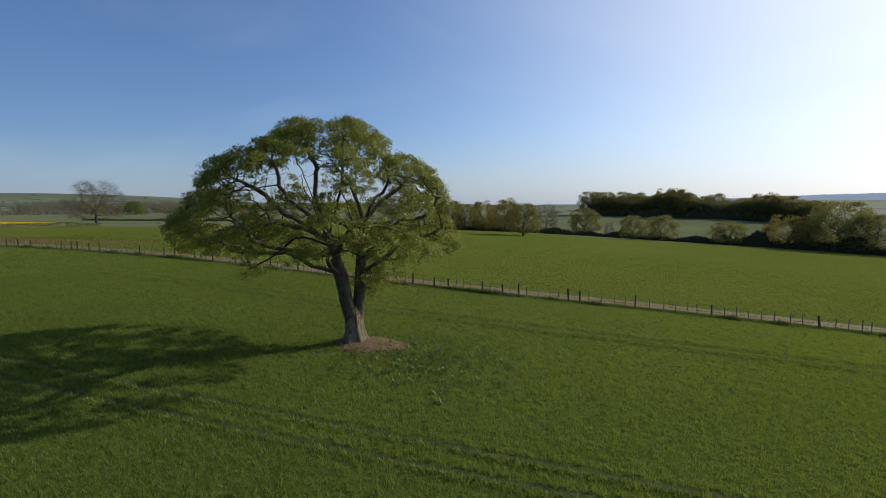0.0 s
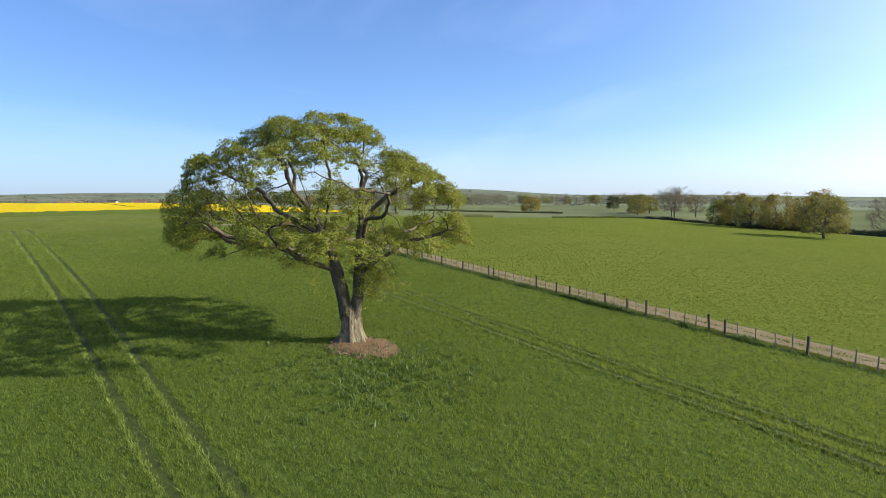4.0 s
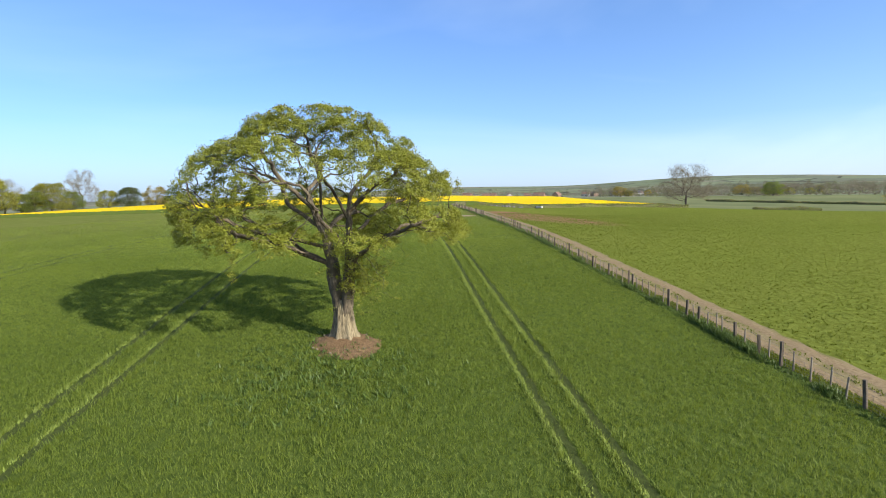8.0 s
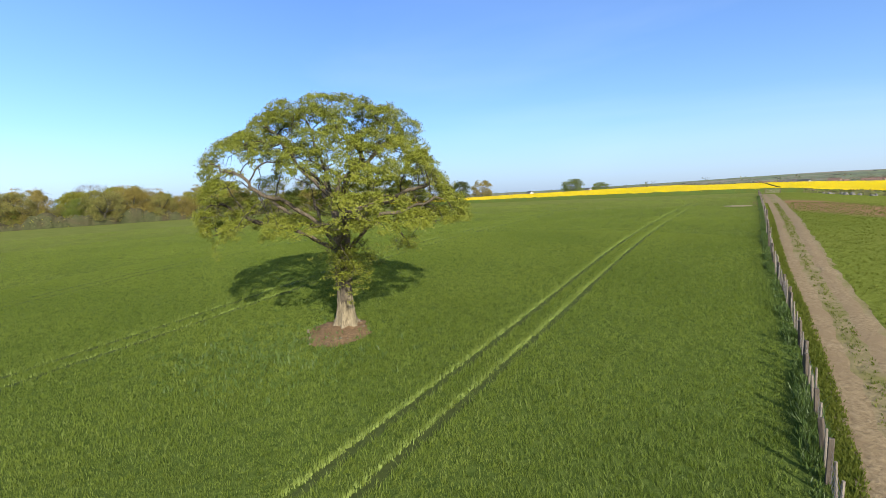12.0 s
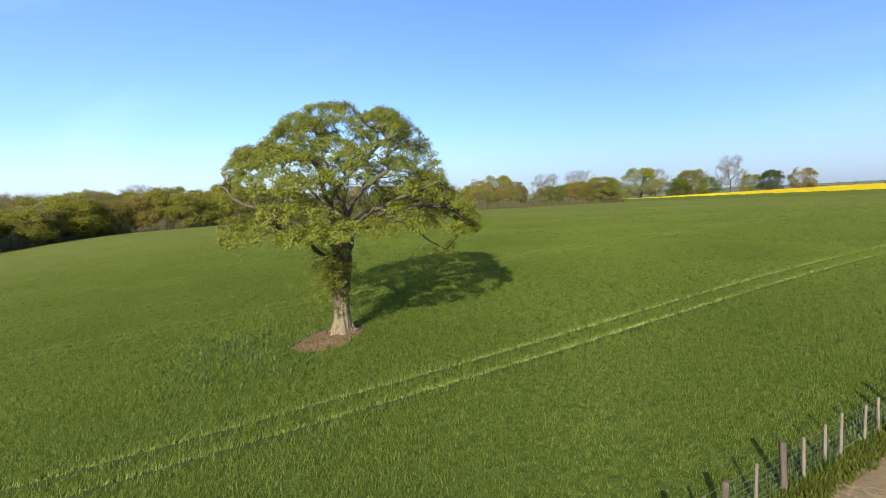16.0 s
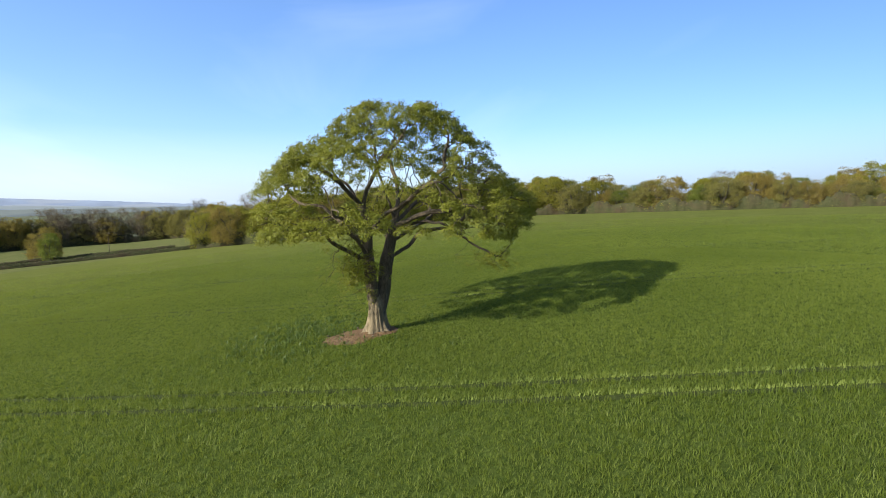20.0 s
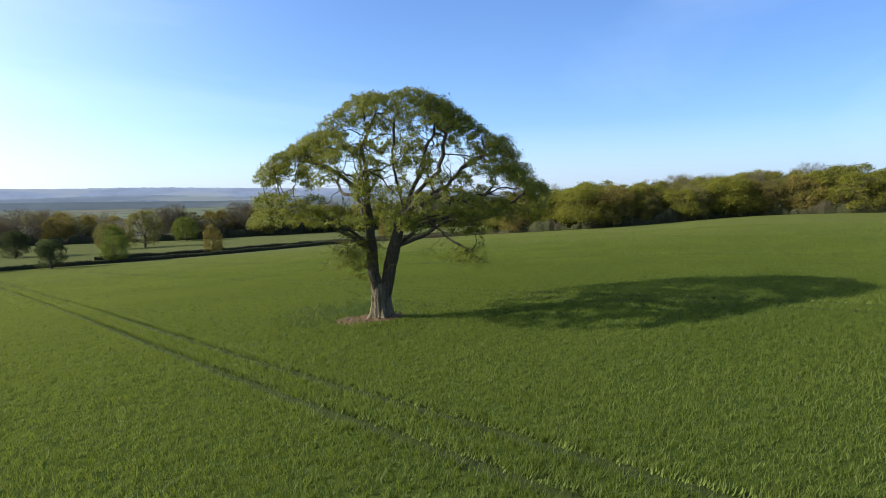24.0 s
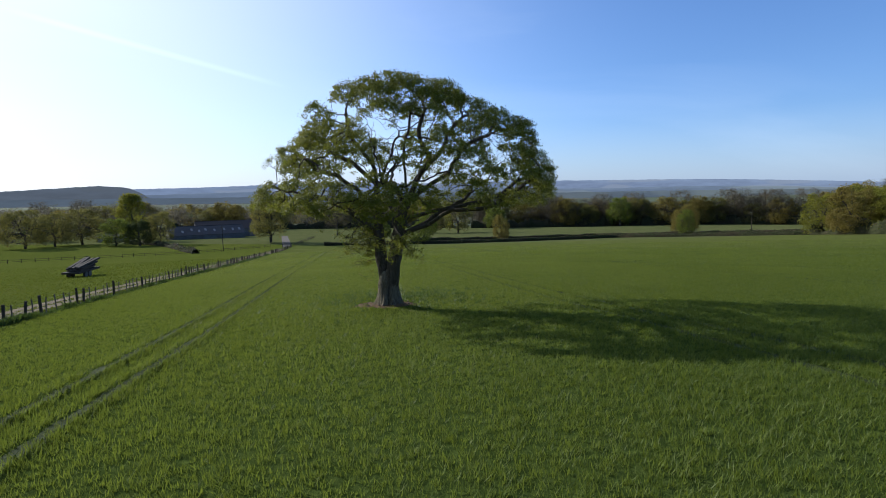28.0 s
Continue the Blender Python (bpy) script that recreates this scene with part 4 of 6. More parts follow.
# ---- standing crop, grass and weeds ----
def blades(px, py, tall, wide, count, gen, lean=0.5, loose=0.05):
    """Pointed blades, three corners each, in tufts at the given places."""
    n = len(px) * count
    x, y = np.repeat(px, count) + gen.normal(0, loose, n), np.repeat(py, count) + gen.normal(0, loose, n)
    z = height(x, y)
    a = gen.uniform(0, 2 * np.pi, n)
    h, w = np.repeat(tall, count) * gen.uniform(0.7, 1.2, n), np.repeat(wide, count) * gen.uniform(0.7, 1.3, n)
    l = h * gen.uniform(0.1, lean, n)
    b = a + gen.uniform(-0.9, 0.9, n)
    v = np.stack([np.stack([x - np.sin(a) * w / 2, y + np.cos(a) * w / 2, z - 0.02], 1), np.stack([x + np.sin(a) * w / 2, y - np.cos(a) * w / 2, z - 0.02], 1),
                  np.stack([x + np.cos(b) * l, y + np.sin(b) * l, z + h], 1)], 1)
    return v.reshape(-1, 3), np.arange(3 * n).reshape(-1, 3)


def scatter(gen, r0, r1, dense):
    n = int(math.pi * (r1 * r1 - r0 * r0) * dense)
    r, a = np.sqrt(gen.uniform(r0 * r0, r1 * r1, n)), gen.uniform(0, 2 * np.pi, n)
    return r * np.cos(a), r * np.sin(a)


gen = np.random.default_rng(31)
pieces = []
for r0, r1, dense, big in ((1.2, 15, 50, 1.15), (15, 42, 62, 1.0), (40, 60, 17, 1.6), (57, 85, 6, 2.3), (85, 130, 1.2, 3.2)):
    px, py = scatter(gen, r0, r1, dense)
    if big > 1.5:
        px, py = px + gen.normal(0, 2.5, len(px)), py + gen.normal(0, 2.5, len(py))
    ok = from_fence(px, py) < -0.8
    edge = np.full(len(px), 9.0)
    wall = np.full(len(px), 0.08)
    for k, (c, s) in enumerate(WHEELINGS):
        off = np.abs(py - c - s * px)
        edge = np.minimum(edge, off)
        wall[off < 1] = (0.15, 0.15, 0.13, 0.13, 0.08, 0.08)[k]
        ok &= (off > 0.25 + gen.uniform(-0.09, 0.09, len(px))) | (gen.random(len(px)) < 0.1)
    ok &= np.hypot(px - 1.1, py + 0.1) > 1.1 + 0.22 * np.sin(np.arctan2(py, px) * 3 + 1) + 1.15 * gen.random(len(px)) ** 0.45
    px, py, edge, wall = px[ok], py[ok], edge[ok], wall[ok]
    lump = np.sin(px * 7.1 + 2 * np.sin(py * 5.3)) * np.sin(py * 8.3 + 2 * np.sin(px * 4.7))
    tall = (0.12 + 0.025 * np.sin(px * 0.21 + 1.7 * np.sin(py * 0.13)) * np.cos(py * 0.17) + 0.035 * lump + gen.normal(0, 0.035, len(px))) * big**0.3
    pieces.append(blades(px, py, np.clip(tall + wall * np.exp(-(((edge - 0.4) / 0.18) ** 2)) - 0.09 * np.exp(-((edge / 0.2) ** 4)), 0.035, 0.5), np.full(len(px), 0.023 * big), 5, gen, 1.15, 0.06 * big**2))
wheat = mesh_part("wheat_crop", *join(pieces), WHEAT)
tagged(wheat, "short green young wheat filling the field round the sycamore", "crop", kind="stuff")

# leaning blades on each wheel line's sun-facing edge, paled so that it looks sunlit
pieces = []
for k, (c, s) in enumerate(WHEELINGS):
    n = (14000, 14000, 7000, 7000, 2500, 2500)[k]
    ex = gen.uniform(-95, 115, n)
    ex = ex[gen.random(n) < np.clip(1.25 - np.abs(ex) / 90, 0.1, 1)]
    n = len(ex)
    ey = c + s * ex + gen.normal(-0.33, 0.09, n)
    a = radians(SUN_AZ) + gen.normal(0, 0.7, n)
    w, h = gen.uniform(0.012, 0.028, n), gen.uniform(0.06, 0.18, n)
    z = height(ex, ey)
    lx, ly = -np.cos(a) * h * 0.55, -np.sin(a) * h * 0.55
    v = np.stack([np.stack([ex - np.sin(a) * w, ey + np.cos(a) * w, z], 1), np.stack([ex + np.sin(a) * w, ey - np.cos(a) * w, z], 1), np.stack([ex + lx, ey + ly, z + h], 1)], 1)
    pieces.append((v.reshape(-1, 3), np.arange(3 * n).reshape(-1, 3)))
SUN_PALED = rough_stuff("bruised_wheat", (0.09, 0.125, 0.026), (0.165, 0.2, 0.048), (0.13, 0.16, 0.036), 6, 0.5, 0.9, 0, 0, 0.05)
sun_paled = mesh_part("bruised_wheat", *join(pieces), SUN_PALED)
tagged(sun_paled, "pale wheat along the wheel lines, sunlight put into its colour", "crop", kind="stuff")

# dark leafy weeds by the trunk and along the foot of the fence
px, py = scatter(gen, 1.6, 11, 7)
keep = np.exp(-(((px - 4.6) / 4.2) ** 2 + ((py + 2.6) / 4.0) ** 2)) > gen.random(len(px)) * 0.9
px, py = px[keep], py[keep]
weeds = mesh_part("weed_patch", *blades(px, py, np.full(len(px), 0.24), np.full(len(px), 0.085), 7, gen, 1.3, 0.09), WEED)
tagged(weeds, "darker leafy weeds among the wheat by the trunk", "weeds", kind="stuff")
xs = gen.uniform(-110, 120, 9000)
clump = 0.5 + 0.5 * np.sin(xs * 0.9 + 2.3 * np.sin(xs * 0.37))
off = gen.uniform(-0.5, 0.12, len(xs))
keep = gen.random(len(xs)) < 0.3 + 0.7 * clump**2
xs, off, clump = xs[keep], off[keep], clump[keep]
nettle = mesh_part("fence_weeds", *blades(xs, fence_y(xs) + off * FENCE_L, 0.15 + 0.28 * clump**4, np.full(len(xs), 0.07), 6, gen, 0.9, 0.08), WEED)
tagged(nettle, "dark nettles and rank grass along the foot of the fence", "weeds", kind="stuff")
# grazed pasture and the track's verges
xs = gen.uniform(-80, 110, 52000)
off = np.abs(gen.normal(0, 1, len(xs)))
off = np.where(gen.random(len(xs)) < 0.45, gen.uniform(0.1, 0.85, len(xs)), np.where(gen.random(len(xs)) < 0.06, gen.uniform(1.85, 2.5, len(xs)), 3.7 + off * 24))
verge = mesh_part("pasture_grass", *blades(xs, fence_y(xs) + off * FENCE_L, gen.uniform(0.06, 0.16, len(xs)), np.full(len(xs), 0.07), 4, gen, 1.2), GRASS)
tagged(verge, "short grazed grass of the pasture and track verge", "grass", kind="stuff")


# ---- other trees, hedges and woods ----
def pattern_tree(name, label, seed, material, bare=False, wide=0.5, low=0.28, clumps=26, leafy=2600, leaf=0.42, column=False):
    """A tree ten metres high, to be copied; trunk, boughs and crown."""
    gen = np.random.default_rng(seed)
    goals, pads = [], []
    base = low * 10
    for _ in range(clumps):
        z = base + (9.5 - base) * gen.uniform(0.06, 1.0)
        k = (z - base) / (10 - base)
        rim = (math.sqrt(max(0.03, 1 - (1.55 * k - 0.62) ** 2 / 0.9)) if not column else 0.75 * math.sin(math.pi * min(0.97, k * 0.85 + 0.12)) ** 0.8) * wide * 10
        a, r = gen.uniform(0, 2 * math.pi), max(0.0, rim - 0.5) * gen.uniform(0.3, 1) ** 0.4
        c = np.array((r * math.cos(a), r * math.sin(a), min(z, 9.1)))
        pads.append((c, gen.uniform(0.9, 1.6)))
        goals.append(c + gen.normal(0, 1, (9, 3)) * (0.7, 0.7, 0.45))
    goals = np.vstack(goals)
    goals = goals[(goals[:, 2] > low * 10) & (goals[:, 2] < 10.1)]
    seeds = [((0, 0, -0.4), -1)] + [((gen.normal(0, 0.06), gen.normal(0, 0.06), 0.5 * k), k - 1) for k in range(1, int(low * 20) + 5)]
    P, par = grow(seeds, goals, 0.5, 6.0, 0.45, 60, gen)
    r, kids = swell(P, par, 1.0, 1.0)
    tip = 0.009 if bare else 0.02
    r = tip * r ** (math.log((0.21 if bare else 0.32) / tip) / math.log(r[1]))
    ob = thing(name, (0, 0, 0), label, "tree")
    big, small = [], []
    for line in chains(P, par, r):
        (big if r[line].max() > 0.12 else small).append(tube(P[line], r[line], 5 if r[line].max() > 0.12 else 3))
    mesh_part("trunk", *join(big), BARK_FAR, ob, smooth=True)
    fine = np.flatnonzero(r < 0.06)
    if bare:
        k = 15
        a = np.repeat(P[fine], k, 0) + gen.normal(0, 0.22, (len(fine) * k, 3))
        d = gen.normal(0, 1, a.shape) + (0, 0, 0.5)
        d *= (gen.uniform(0.4, 1.1, len(a)) / np.linalg.norm(d, axis=1))[:, None]
        s = np.cross(d, gen.normal(0, 1, d.shape))
        s *= 0.009 / (np.linalg.norm(s, axis=1)[:, None] + 1e-9)
        v = np.stack([a - s, a + s, a + d], 1).reshape(-1, 3)
        small_v, small_f = join(small)
        twigs = mesh_part("crown", v, np.arange(len(v)).reshape(-1, 3), BUDS, ob, "leafless crown of fine twigs")
        tagged(twigs, kind="stuff")
        tagged(mesh_part("bough", small_v, small_f, BARK_FAR, ob), kind="stuff")
    else:
        tagged(mesh_part("bough", *join(small), BARK_FAR, ob), kind="stuff")
        at, out = [], []
        for c, w in pads:
            m = int(leafy / clumps)
            d = gen.normal(0, 1, (m, 3)) + (c - (0, 0, 4.5)) * 0.22
            d[:, 2] = np.where(gen.random(m) < 0.5, np.abs(d[:, 2]), d[:, 2])
            d /= np.linalg.norm(d, axis=1)[:, None]
            at.append(c + d * (w, w, w * 0.92) * gen.uniform(0.55, 1.1, (m, 1)))
            out.append(d + (0, 0, 0.25))
        at.append(P[gen.choice(fine, leafy // 3)] + gen.normal(0, 1, (leafy // 3, 3)) * (0.45, 0.45, 0.4))
        out.append((at[-1] - (0, 0, 4.5)) / 4.5 + (0, 0, 0.3))
        tagged(mesh_part("crown", *far_leaves(np.vstack(at), leaf, gen, 0.42, np.vstack(out)), material, ob), kind="stuff")
    return ob


KINDS = {
    "oak": pattern_tree("oak_tree", "broad hedgerow oak with thin olive-green spring leaf", 41, LEAF_OLIVE, wide=0.52, low=0.1, clumps=80, leafy=7500, leaf=0.3),
    "green": pattern_tree("green_tree", "full round tree in dense mid-green leaf", 42, LEAF_GREEN, wide=0.48, low=0.06, clumps=80, leafy=7500, leaf=0.31),
    "yellow": pattern_tree("yellow_green_tree", "field-edge tree in fresh yellow-green leaf", 43, LEAF_YELLOW, wide=0.5, low=0.06, clumps=80, leafy=7500, leaf=0.31),
    "bronze": pattern_tree("bronze_tree", "tree with bronze-orange opening leaves", 44, LEAF_BRONZE, wide=0.5, low=0.08, clumps=74, leafy=7500, leaf=0.31),
    "bare": pattern_tree("bare_tree", "still leafless tree with a fan of fine twigs", 45, BUDS, bare=True, wide=0.5, low=0.16, clumps=64),
    "dark": pattern_tree("dark_tree", "dark evergreen tree in a shelter belt", 46, LEAF_DARK, wide=0.4, low=0.05, clumps=74, leafy=7500, leaf=0.31),
    "poplar": pattern_tree("poplar_tree", "tall slender yellow-green poplar by the farm", 47, LEAF_YELLOW, wide=0.4, low=0.05, clumps=70, leafy=7500, leaf=0.31, column=True),
    "lime": pattern_tree("lime_tree", "large leafy lime standing by the farm gate", 48, LEAF_OLIVE, wide=0.42, low=0.14, clumps=80, leafy=7500, leaf=0.31),
}
plant_gen = np.random.default_rng(77)
planted = set()


def plant(kind, x, y, tall, group, spread=1.0):
    ob = KINDS[kind]
    x, y = spot(x, y)
    s = tall / 10
    w = s * spread
    m = pose(x, y, ground_z(x, y) - 0.05, 0, 0, plant_gen.uniform(0, 360)) @ Matrix.Diagonal((w, w, s, 1))
    if kind in planted:
        ob = copy_thing(ob, m)
    else:
        planted.add(kind)
        ob.matrix_basis = m
    ob["group"] = group
    return ob


NORTH = "trees along the pasture's far hedge"
for kind, x, y, tall, w in (("oak", 13, 167, 10, 1.0), ("bronze", 21, 172, 11.5, 1.0), ("bronze", 30, 181, 11.5, 1.1), ("oak", 30, 131, 10, 1.05), ("bare", 50, 198, 13, 0.9), ("oak", 66, 195, 11.5, 1.15),
                            ("bare", 74, 187, 5, 0.8), ("oak", 90, 173, 9.8, 1.3), ("oak", 110, 161, 8.5, 1.5), ("bronze", 126, 152, 10, 1.3), ("oak", 139, 145, 17, 1.2), ("oak", 142, 134, 13, 1.4), ("oak", 131, 148, 9, 1.3)):
    plant(kind, x, y, tall, NORTH, w)
for kind, x, y, tall, w in (("green", 3, 184, 8.5, 1.1), ("bronze", 8, 180, 10, 1.0), ("oak", -44, 267, 8.5, 1.2), ("bare", -26, 260, 10, 1.0), ("bare", -15, 261, 8.5, 1.1), ("oak", 76, 165, 9, 1.0), ("bare", 160, 118, 9, 1.4), ("oak", 175, 105, 12, 1.3)):
    plant(kind, x, y, tall, NORTH, w)
WEST = "scattered trees beyond the pasture"
for kind, x, y, tall, w in (("bare", -123.5, 161, 13.2, 1.25), ("bronze", -112, 283, 9, 1.3), ("green", -209, 331, 11, 1.3), ("oak", -52, 305, 11, 1.1), ("oak", -44, 296, 9.5, 1.1), ("bare", -23, 250, 11.5, 1.3), ("dark", -79, 349, 9, 1.3)):
    plant(kind, x, y, tall, WEST, w)
RAPE_TREES = "trees behind the rape field"
for kind, x, y, tall, w in (("dark", -370, -131, 13, 1.1), ("bare", -374, -118, 14, 1.0), ("bare", -383, -98, 21, 0.8), ("yellow", -367, -79, 12, 1.2), ("dark", -360, -65, 15, 1.0), ("bronze", -374, -51, 12, 1.1),
                            ("yellow", -278, -117, 15, 1.1), ("bare", -291, -114, 14, 1.0), ("green", -296, -102, 13, 1.2), ("yellow", -303, -96, 13, 1.0), ("green", -312, -88, 13, 1.0), ("green", -470, 20, 15, 1.5), ("green", -480, 45, 10, 1.6)):
    plant(kind, x, y, tall, RAPE_TREES, w)
SOUTH = "trees in the wheat field's far hedge"
for kind, x, y, tall, w in (("green", -207, -171, 13, 1.1), ("bare", -216, -143, 13, 1.2), ("bare", -235, -134, 14, 1.2), ("green", -231, -111, 13, 1.1), ("bronze", -103, -212, 15, 1.1), ("green", -116, -203, 14, 1.0),
                            ("bronze", -127, -196, 13, 1.2), ("green", -143, -192, 15, 1.0), ("yellow", -155, -179, 12.5, 1.2), ("bronze", -165, -178, 12, 1.2), ("green", -173, -175, 14, 1.0), ("bronze", -187, -168, 13, 1.1), ("yellow", -200, -163, 14, 1.0)):
    plant(kind, x, y, tall, SOUTH, w)
for kind, x, y, tall, w in (("yellow", -137, -180, 11, 1.2), ("bare", -150, -190, 13, 1.2), ("yellow", -180, -160, 10, 1.3), ("bronze", -195, -150, 11, 1.2), ("yellow", -215, -122, 9, 1.3), ("oak", -83, -193, 13, 1.0), ("yellow", -95, -200, 12, 1.2)):
    plant(kind, x, y, tall, SOUTH, w)
EAST = "trees along the lower hedge and round the farm"
for kind, x, y, tall, w in (("green", 118, -187, 12.5, 0.7), ("bronze", 124, -194, 11.5, 0.95), ("yellow", 60, -172, 10.5, 0.8), ("bronze", 50, -168, 12.5, 0.9), ("dark", 165, -66, 10, 0.9), ("green", 165, -86, 11, 0.9), ("lime", 217, -37, 23, 0.9),
                            ("bare", 284, -90, 24, 0.6), ("dark", 250, -96, 13, 0.9), ("green", 237, -101, 9, 0.9), ("oak", 255, -158, 20, 0.9), ("green", 299, -217, 19, 1.0), ("bronze", 166, -127, 10, 0.7), ("green", 199, -107, 15, 0.7)):
    plant(kind, x, y, tall, EAST, w)
for kind, x, y, tall, w in (("oak", 246, 55, 16, 1.1), ("oak", 262, 47, 15, 1.1), ("oak", 275, 38, 17, 1.1), ("poplar", 299, 17, 25, 1.0), ("green", 239, 23, 14, 1.0), ("oak", 239, 6, 14.5, 0.8), ("dark", 234, 14, 12, 0.9), ("green", 253, -296, 25, 0.8),
                            ("bare", 275, -300, 20, 1.0), ("oak", 260, -142, 14, 1.0), ("dark", 330, 60, 15, 1.2)):
    plant(kind, x, y, tall, EAST, w)


def inside_lane(gen, line, depth, n):
    """Places in a band of that depth on the far side of a bent line, seen from the tree."""
    p = np.array(line, float)
    t = np.concatenate([[0], np.cumsum(np.linalg.norm(np.diff(p, axis=0), axis=1))])
    s = gen.uniform(0, t[-1], n)
    q = np.stack([np.interp(s, t, p[:, 0]), np.interp(s, t, p[:, 1])], 1)
    out = q / np.linalg.norm(q, axis=1)[:, None]
    return q + out * (gen.random((n, 1)) ** 1.3 * depth)


# the wood on the south side: its front trees one by one
wood_gen = np.random.default_rng(55)
WOOD_EDGE = ((62, -176), (40, -168), (22, -168), (0, -186), (-24, -205), (-52, -205), (-84, -204))
front = inside_lane(wood_gen, WOOD_EDGE, 26, 74)
for n, (x, y) in enumerate(front):
    kind = ("yellow", "bronze", "oak", "yellow", "bare", "oak", "bronze")[n % 7]
    plant(kind, float(x), float(y), float(wood_gen.uniform(9, 13.5)), "front trees of the wood", 1.15)
for x, y, tall in ((-40, -232, 17), (-20, -236, 15.5), (-8, -240, 15), (-62, -236, 15)):
    plant("dark", x, y, tall, "front trees of the wood", 0.5)


def woodland(name, label, line, depth, n, low, high, materials, seed, size=1.0, per=46):
    """A far wood: many trees in one piece, crowns of loose leaf sprays over thin stems."""
    gen = np.random.default_rng(seed)
    at = inside_lane(gen, line, depth, n)
    at = np.stack(set_right(at[:, 0], at[:, 1]), 1)
    ob = tagged(thing(name, (0, 0, 0), label, "wood"), kind="stuff")
    stems, crowns = [], [[] for _ in materials]
    for k, (x, y) in enumerate(at):
        h = gen.uniform(low, high)
        z = ground_z(x, y)
        w = h * gen.uniform(0.36, 0.56)
        puff = gen.normal(0, 1, (9, 3))
        puff *= (gen.uniform(0.35, 0.8, 9) / np.linalg.norm(puff, axis=1))[:, None]
        q = puff[gen.integers(0, 9, per)] + gen.normal(0, 0.17, (per, 3))
        c = np.array((x, y, z + h * 0.52)) + q * (w, w, h * 0.46)
        crowns[int(gen.integers(len(materials)))].append(far_leaves(c, size * h * 0.1, gen, 0.4, q + (0, 0, 0.3)))
        stems.append(tube([(x, y, z - 0.5), (x, y, z + h * 0.5)], [h * 0.012, h * 0.006], 4))
    mesh_part("stems", *join(stems), BARK_FAR, ob)
    for c, m in zip(crowns, materials):
        if c:
            tagged(mesh_part("crowns", *join(c), m, ob), kind="stuff")
    return ob


def grove(line, depth, n, low, high, kinds, group, seed, spread=1.1):
    """The nearer rows of a far wood, tree by tree."""
    gen = np.random.default_rng(seed)
    for k, (x, y) in enumerate(inside_lane(gen, line, depth, n)):
        plant(kinds[int(gen.integers(len(kinds)))], float(x), float(y), float(gen.uniform(low, high)), group, float(spread * gen.uniform(0.85, 1.2)))


SOUTH_BACK, VALLEY = ((70, -196), (30, -195), (-10, -215), (-50, -228), (-90, -225)), ((330, -215), (260, -300), (200, -350), (140, -368), (95, -330))
FARM_SIDE, HILL_TOP = ((330, 190), (380, 110), (420, 30), (430, -60), (400, -150), (350, -210)), ((125.5, 402), (170, 390.5), (224.5, 369), (271, 338))
grove(SOUTH_BACK, 40, 60, 12, 15.5, ("yellow", "bronze", "oak", "bare", "yellow"), "trees deep in the south wood", 161, 0.95)
grove(VALLEY, 22, 75, 14, 21, ("bare", "bronze", "oak", "oak", "bare"), "trees of the valley belt", 162, 1.0)
grove(FARM_SIDE, 130, 80, 13, 20, ("oak", "bare", "bronze", "oak"), "trees on the slope behind the farm", 163, 1.0)
grove(HILL_TOP, 25, 70, 11, 20, ("oak", "oak", "bronze", "oak", "oak"), "trees of the copse on the rise", 164, 1.0)
grove(((-216, -100), (-190, -124), (-150, -152), (-110, -178), (-82, -200)), 14, 44, 7, 13, ("yellow", "bronze", "green", "oak", "oak"), "trees in the wheat field's far hedge", 165, 1.0)
grove(((10, 500), (-60, 470), (-140, 440), (-220, 420), (-300, 380), (-380, 330)), 110, 34, 5, 9.5, ("oak", "oak", "bronze", "oak", "bare"), "trees along the far brook", 166, 1.4)
woodland("south_wood", "mixed spring wood behind the wheat field", ((70, -196), (30, -195), (-10, -215), (-50, -228), (-90, -225)), 90, 260, 12, 15.5, (LEAF_YELLOW, LEAF_BRONZE, BUDS, LEAF_GREEN), 61, 0.52, 260)
woodland("valley_wood", "brownish belt of trees beyond the sheep field", ((330, -215), (260, -300), (200, -350), (140, -368), (95, -330)), 70, 160, 14, 20, (FAR_BROWN, FAR_OLIVE, BUDS, FAR_OLIVE, FAR_BROWN), 62, 0.6, 240)
woodland("farm_wood", "dark wooded slope behind the farm", ((330, 190), (380, 110), (420, 30), (430, -60), (400, -150), (350, -210)), 420, 620, 13, 22, (FAR_OLIVE, FAR_BROWN, FAR_BROWN), 63, 0.75, 170)
woodland("hill_wood", "dark copse on the rise beyond the pasture", HILL_TOP, 60, 170, 14, 18, (FAR_OLIVE, FAR_BROWN), 64, 0.65, 220)
woodland("brook_wood", "grey scrub and trees along the far valley side", ((-20, 520), (-140, 520), (-260, 460), (-330, 400), (-420, 340)), 200, 330, 8, 14, (FAR_BROWN, FAR_BROWN, FAR_OLIVE), 65, 0.45, 330)
woodland("ridge_wood", "far dark trees along the skyline", ((-200, 1500), (-500, 1450), (-900, 1150), (-1150, 800), (-1350, 400)), 200, 240, 10, 18, (FAR_OLIVE, FAR_BROWN), 66, 1.2, 24)
woodland("village_trees", "trees round the distant village", ((-520, 420), (-620, 300), (-660, 160), (-680, 30), (-640, -80)), 160, 150, 6, 11, (FAR_BROWN, FAR_OLIVE), 67, 1.1, 30)
woodland("south_west_wood", "trees behind the far hedge", ((-84, -225), (-130, -225), (-190, -200), (-240, -160)), 60, 60, 8, 12, (BUDS, LEAF_BRONZE, LEAF_YELLOW), 68, 0.8, 50)
